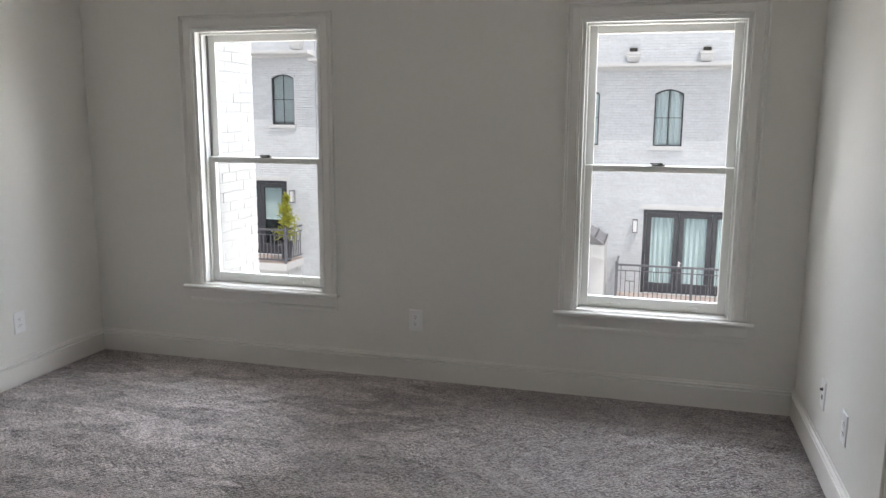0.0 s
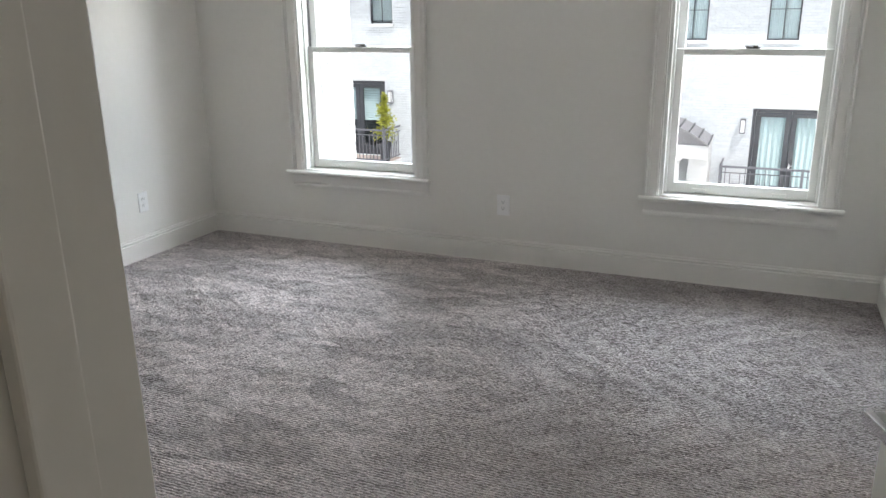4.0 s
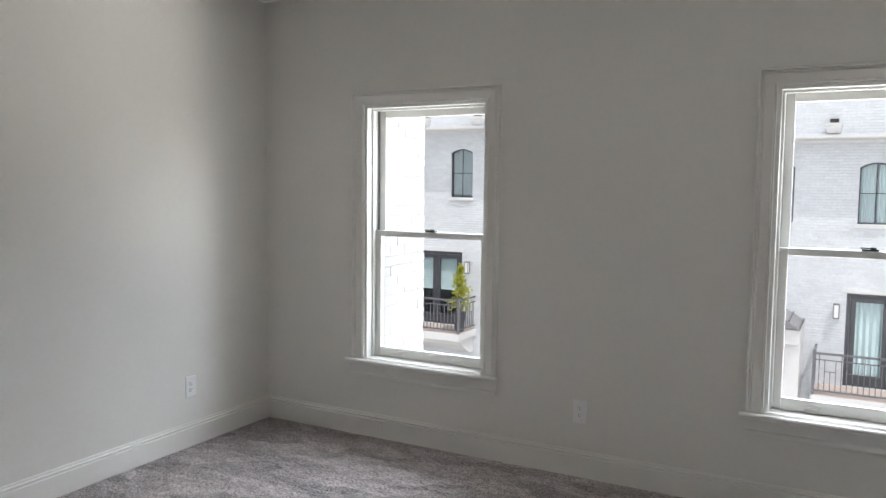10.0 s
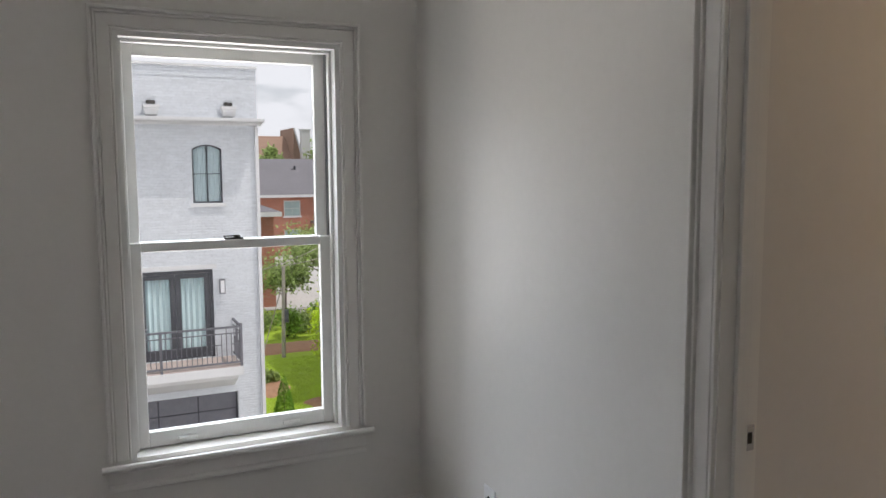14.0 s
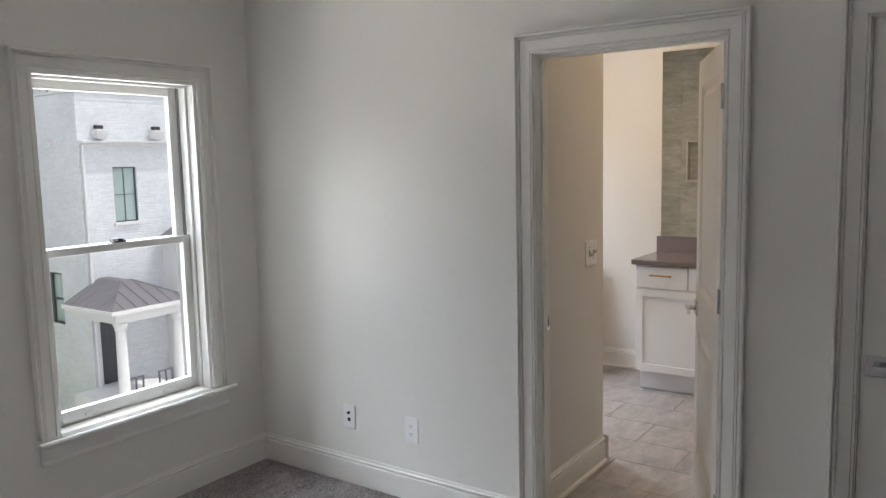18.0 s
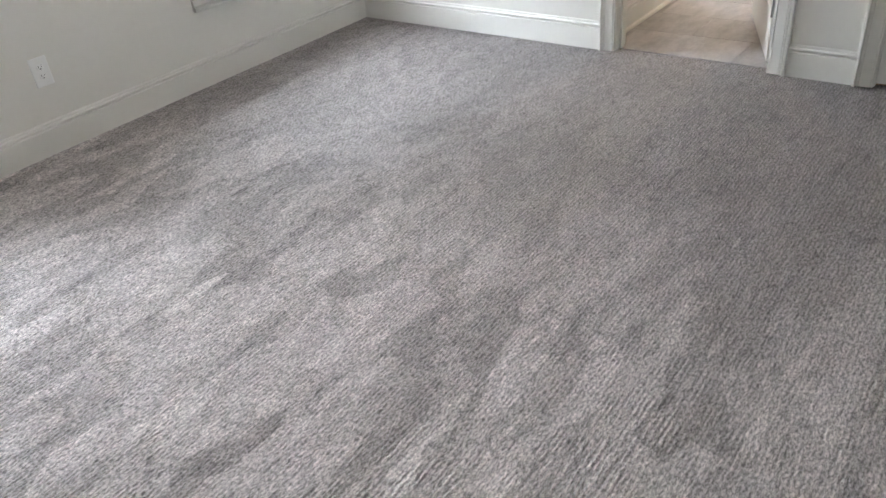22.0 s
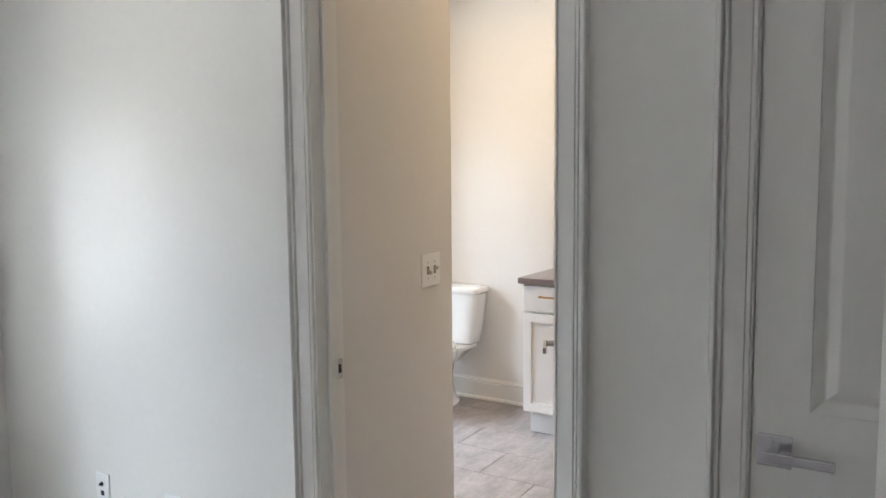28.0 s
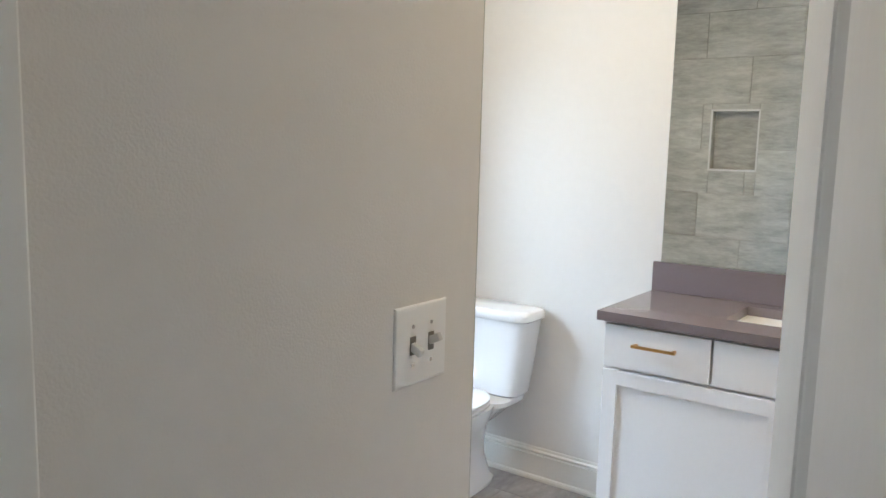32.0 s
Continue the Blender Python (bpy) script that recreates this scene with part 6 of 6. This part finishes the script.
# ---- pole, brick neighbours ----
up = thing("utility_pole", "short grey timber pole with wires on the lawn", "pole", (6.85, 31.8, G))
part("pole", tube(bmesh.new(), (0, 0, -0.2), (0.1, 0, 4.2), 0.10, 0.08, 12), POLE, up)
part("brace", tube(bmesh.new(), (-0.9, 0.4, 0), (-0.02, 0, 3.2), 0.025, n=6), POLE, up)
part("meter_box", boxes((0.08, 0.26, -0.14, 0.02, 1.6, 2.2), bevel=0.01), STEEL, up)
for k, (z0, tx, ty, tz) in enumerate(((4.35, -4.0, 6.0, 3.6), (4.3, 14.0, 22.0, 6.6), (4.2, 16.0, 24.0, 4.4))):
    bm = bmesh.new()
    a, b = Vector((0, 0, z0)), Vector((tx, ty, tz))
    pts = [a.lerp(b, i / 8) + Vector((0, 0, -0.5 * (1 - (i / 4 - 1) ** 2))) for i in range(9)]
    for p, q in zip(pts, pts[1:]):
        tube(bm, p, q, 0.018, n=5)
    part("wire", bm, POLE, up)


def brick_block(label, x0, x1, y0, y1, z_eave, rise, wins, roofmat):
    h = thing("brick_building", label, "building", (-0.6 if y0 > 60 else -0.4, 0, -0.02))
    part("wall", holed_wall(x0, x1, G - 0.5, z_eave, [rect_loop(*w) for w in wins], y0, 0.3), BRICK_R, h)
    part("side_walls", boxes((x0, x0 + 0.3, y0 + 0.3, y1, G - 0.5, z_eave), (x1 - 0.3, x1, y0 + 0.3, y1, G - 0.5, z_eave)), BRICK_R, h)
    part("eave", boxes((x0 - 0.4, x1 + 0.4, y0 - 0.5, y1 + 0.5, z_eave, z_eave + 0.28)), STUCCO, h)
    bm = bmesh.new()
    ym = (y0 + y1) / 2
    v = [bm.verts.new(p) for p in ((x0 - 0.4, y0 - 0.5, z_eave + 0.284), (x1 + 0.4, y0 - 0.5, z_eave + 0.284), (x1 + 0.4, y1 + 0.5, z_eave + 0.284), (x0 - 0.4, y1 + 0.5, z_eave + 0.284), (x0 + 3.2, ym, z_eave + rise), (x1 - 3.2, ym, z_eave + rise))]
    for q in ((0, 1, 5, 4), (2, 3, 4, 5), (3, 0, 4), (1, 2, 5), (3, 2, 1, 0)):
        bm.faces.new([v[i] for i in q])
    part("roof", bm, roofmat, h)
    for w in wins:
        win = far_window(h, rect_loop(*w), y0, (0.5,) if w[1] - w[0] > 1.1 else (), (0.5,), drape=False, bar=0.07, mat=STUCCO)
        part("sill", boxes((w[0] - 0.1, w[1] + 0.1, y0 - 0.08, y0 + 0.05, w[2] - 0.12, w[2])), STUCCO, win)
    return h


wins = [(17.97, 19.7, -3.05, -1.44), (21.35, 22.2, -2.5, -1.5), (17.97, 19.7, -6.0, -4.4), (21.35, 22.2, -5.6, -4.4), (22.9, 23.9, -3.6, -1.45), (25.4, 27.1, -3.05, -1.44), (25.4, 27.1, -6.0, -4.4), (14.0, 15.6, -3.05, -1.44)]
ap = brick_block("red brick apartment block with grey shingle roof", 8.0, 34.0, 75.0, 87.0, -1.1, 4.0, wins, SHINGLE)
part("balcony", boxes((20.7, 25.0, 73.6, 75.0, -3.75, -3.55)), STEEL, ap)
for k in range(22):
    part("baluster", boxes((20.72 + k * 0.2, 20.75 + k * 0.2, 73.62, 73.66, -3.55, -2.6)), STEEL, ap)
part("rail", boxes((20.7, 25.0, 73.60, 73.68, -2.62, -2.54)), STEEL, ap)
for x, z in ((19.9, 1.3), (22.2, 1.0), (20.2, 1.6)):
    part("vent_pipe", tube(bmesh.new(), (x, 79.0, z - 0.8), (x, 79.0, z + 0.5), 0.12, n=8), BLACK, ap)
brick_block("red brick house end beside the garden", 4.0, 10.0, 45.2, 54.0, -1.25, 1.6, [(6.0, 7.2, -4.5, -2.8)], SHINGLE)
br = thing("gabled_house", "brown shingled house with steep gable and chimney", "house", (6.2, 0, -1.7))
part("wall", boxes((10.0, 19.5, 104.0, 114.0, G, 3.4)), BRICK_R, br)
bm = bmesh.new()
v = [bm.verts.new(p) for p in ((9.5, 103.0, 3.3), (20.0, 103.0, 3.3), (20.0, 115, 3.3), (9.5, 115, 3.3), (10.5, 109.0, 8.3), (19.6, 109.0, 8.3))]
for q in ((0, 1, 5, 4), (2, 3, 4, 5), (3, 0, 4), (1, 2, 5), (3, 2, 1, 0)):
    bm.faces.new([v[i] for i in q])
part("roof", bm, SHINGLE_B, br)
part("skylight", boxes((17.0, 18.0, 104.9, 105.0, 5.0, 5.6)), PANE, br)
bm = bmesh.new()
v = [bm.verts.new(p) for p in ((19.55, 104, 3.3), (21.3, 104, 3.3), (19.75, 104, 9.3), (19.55, 112, 3.3), (21.3, 112, 3.3), (19.75, 112, 9.3))]
for q in ((0, 1, 2), (5, 4, 3), (0, 2, 5, 3), (1, 4, 5, 2), (0, 3, 4, 1)):
    bm.faces.new([v[i] for i in q])
part("gable", bm, SHINGLE_B, br)
part("rake_trim", tube(bmesh.new(), (19.78, 103.9, 9.25), (21.35, 103.9, 3.3), 0.13, n=6), STUCCO, br)
part("chimney", boxes((20.6, 21.9, 103.2, 104.0, 3.0, 8.9), (20.5, 22.0, 103.1, 104.1, 8.9, 9.1)), STUCCO, br)

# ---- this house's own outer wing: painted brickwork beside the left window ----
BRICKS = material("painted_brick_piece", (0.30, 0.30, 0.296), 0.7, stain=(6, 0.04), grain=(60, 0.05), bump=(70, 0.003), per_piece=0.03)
OX, OY = -3.822, 1.45
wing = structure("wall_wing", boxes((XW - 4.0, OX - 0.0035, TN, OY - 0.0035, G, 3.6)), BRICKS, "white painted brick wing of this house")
own = structure("wall_outer", boxes((XW - 4.0, BX1 + 3.0, TN + 0.002, TN + 0.06, G, -0.26), (XW - 4.0, BX1 + 3.0, TN + 0.002, TN + 0.06, H + 0.21, 3.6), (XW - 4.0, XW - TN, YH - T, TN, G, 3.6), (BX1 + T, BX1 + 3.0, YH - T, TN, G, 3.6), (XW - TN, -2.5, YH - T - 0.1, YH - T - 0.002, G, 3.6), (-1.3, BX1 + T, YH - T - 0.1, YH - T - 0.002, G, 3.6), (-2.5, -1.3, YH - T - 0.1, YH - T - 0.002, G, 0.8), (-2.5, -1.3, YH - T - 0.1, YH - T - 0.002, 2.1, 3.6)), STUCCO, "white outer walls of this house")
structure("roof_own", boxes((XW - 4.0, BX1 + 3.0, YH - T, TN, 3.5, 3.7)), SHINGLE, "flat roof of this house")


def brick_piece(l, h, d, seed):
    rnd = random.Random(seed)
    bm = bmesh.new()
    box(bm, -d, 0, 0, l, 0, h)
    for v in bm.verts:
        v.co += Vector((rnd.uniform(-0.004, 0.003), rnd.uniform(-0.004, 0.004), rnd.uniform(-0.004, 0.004)))
    bmesh.ops.bevel(bm, geom=list(bm.edges), offset=0.0025, segments=1, affect="EDGES")
    return mesh_of("brick", bm, BRICKS, False)


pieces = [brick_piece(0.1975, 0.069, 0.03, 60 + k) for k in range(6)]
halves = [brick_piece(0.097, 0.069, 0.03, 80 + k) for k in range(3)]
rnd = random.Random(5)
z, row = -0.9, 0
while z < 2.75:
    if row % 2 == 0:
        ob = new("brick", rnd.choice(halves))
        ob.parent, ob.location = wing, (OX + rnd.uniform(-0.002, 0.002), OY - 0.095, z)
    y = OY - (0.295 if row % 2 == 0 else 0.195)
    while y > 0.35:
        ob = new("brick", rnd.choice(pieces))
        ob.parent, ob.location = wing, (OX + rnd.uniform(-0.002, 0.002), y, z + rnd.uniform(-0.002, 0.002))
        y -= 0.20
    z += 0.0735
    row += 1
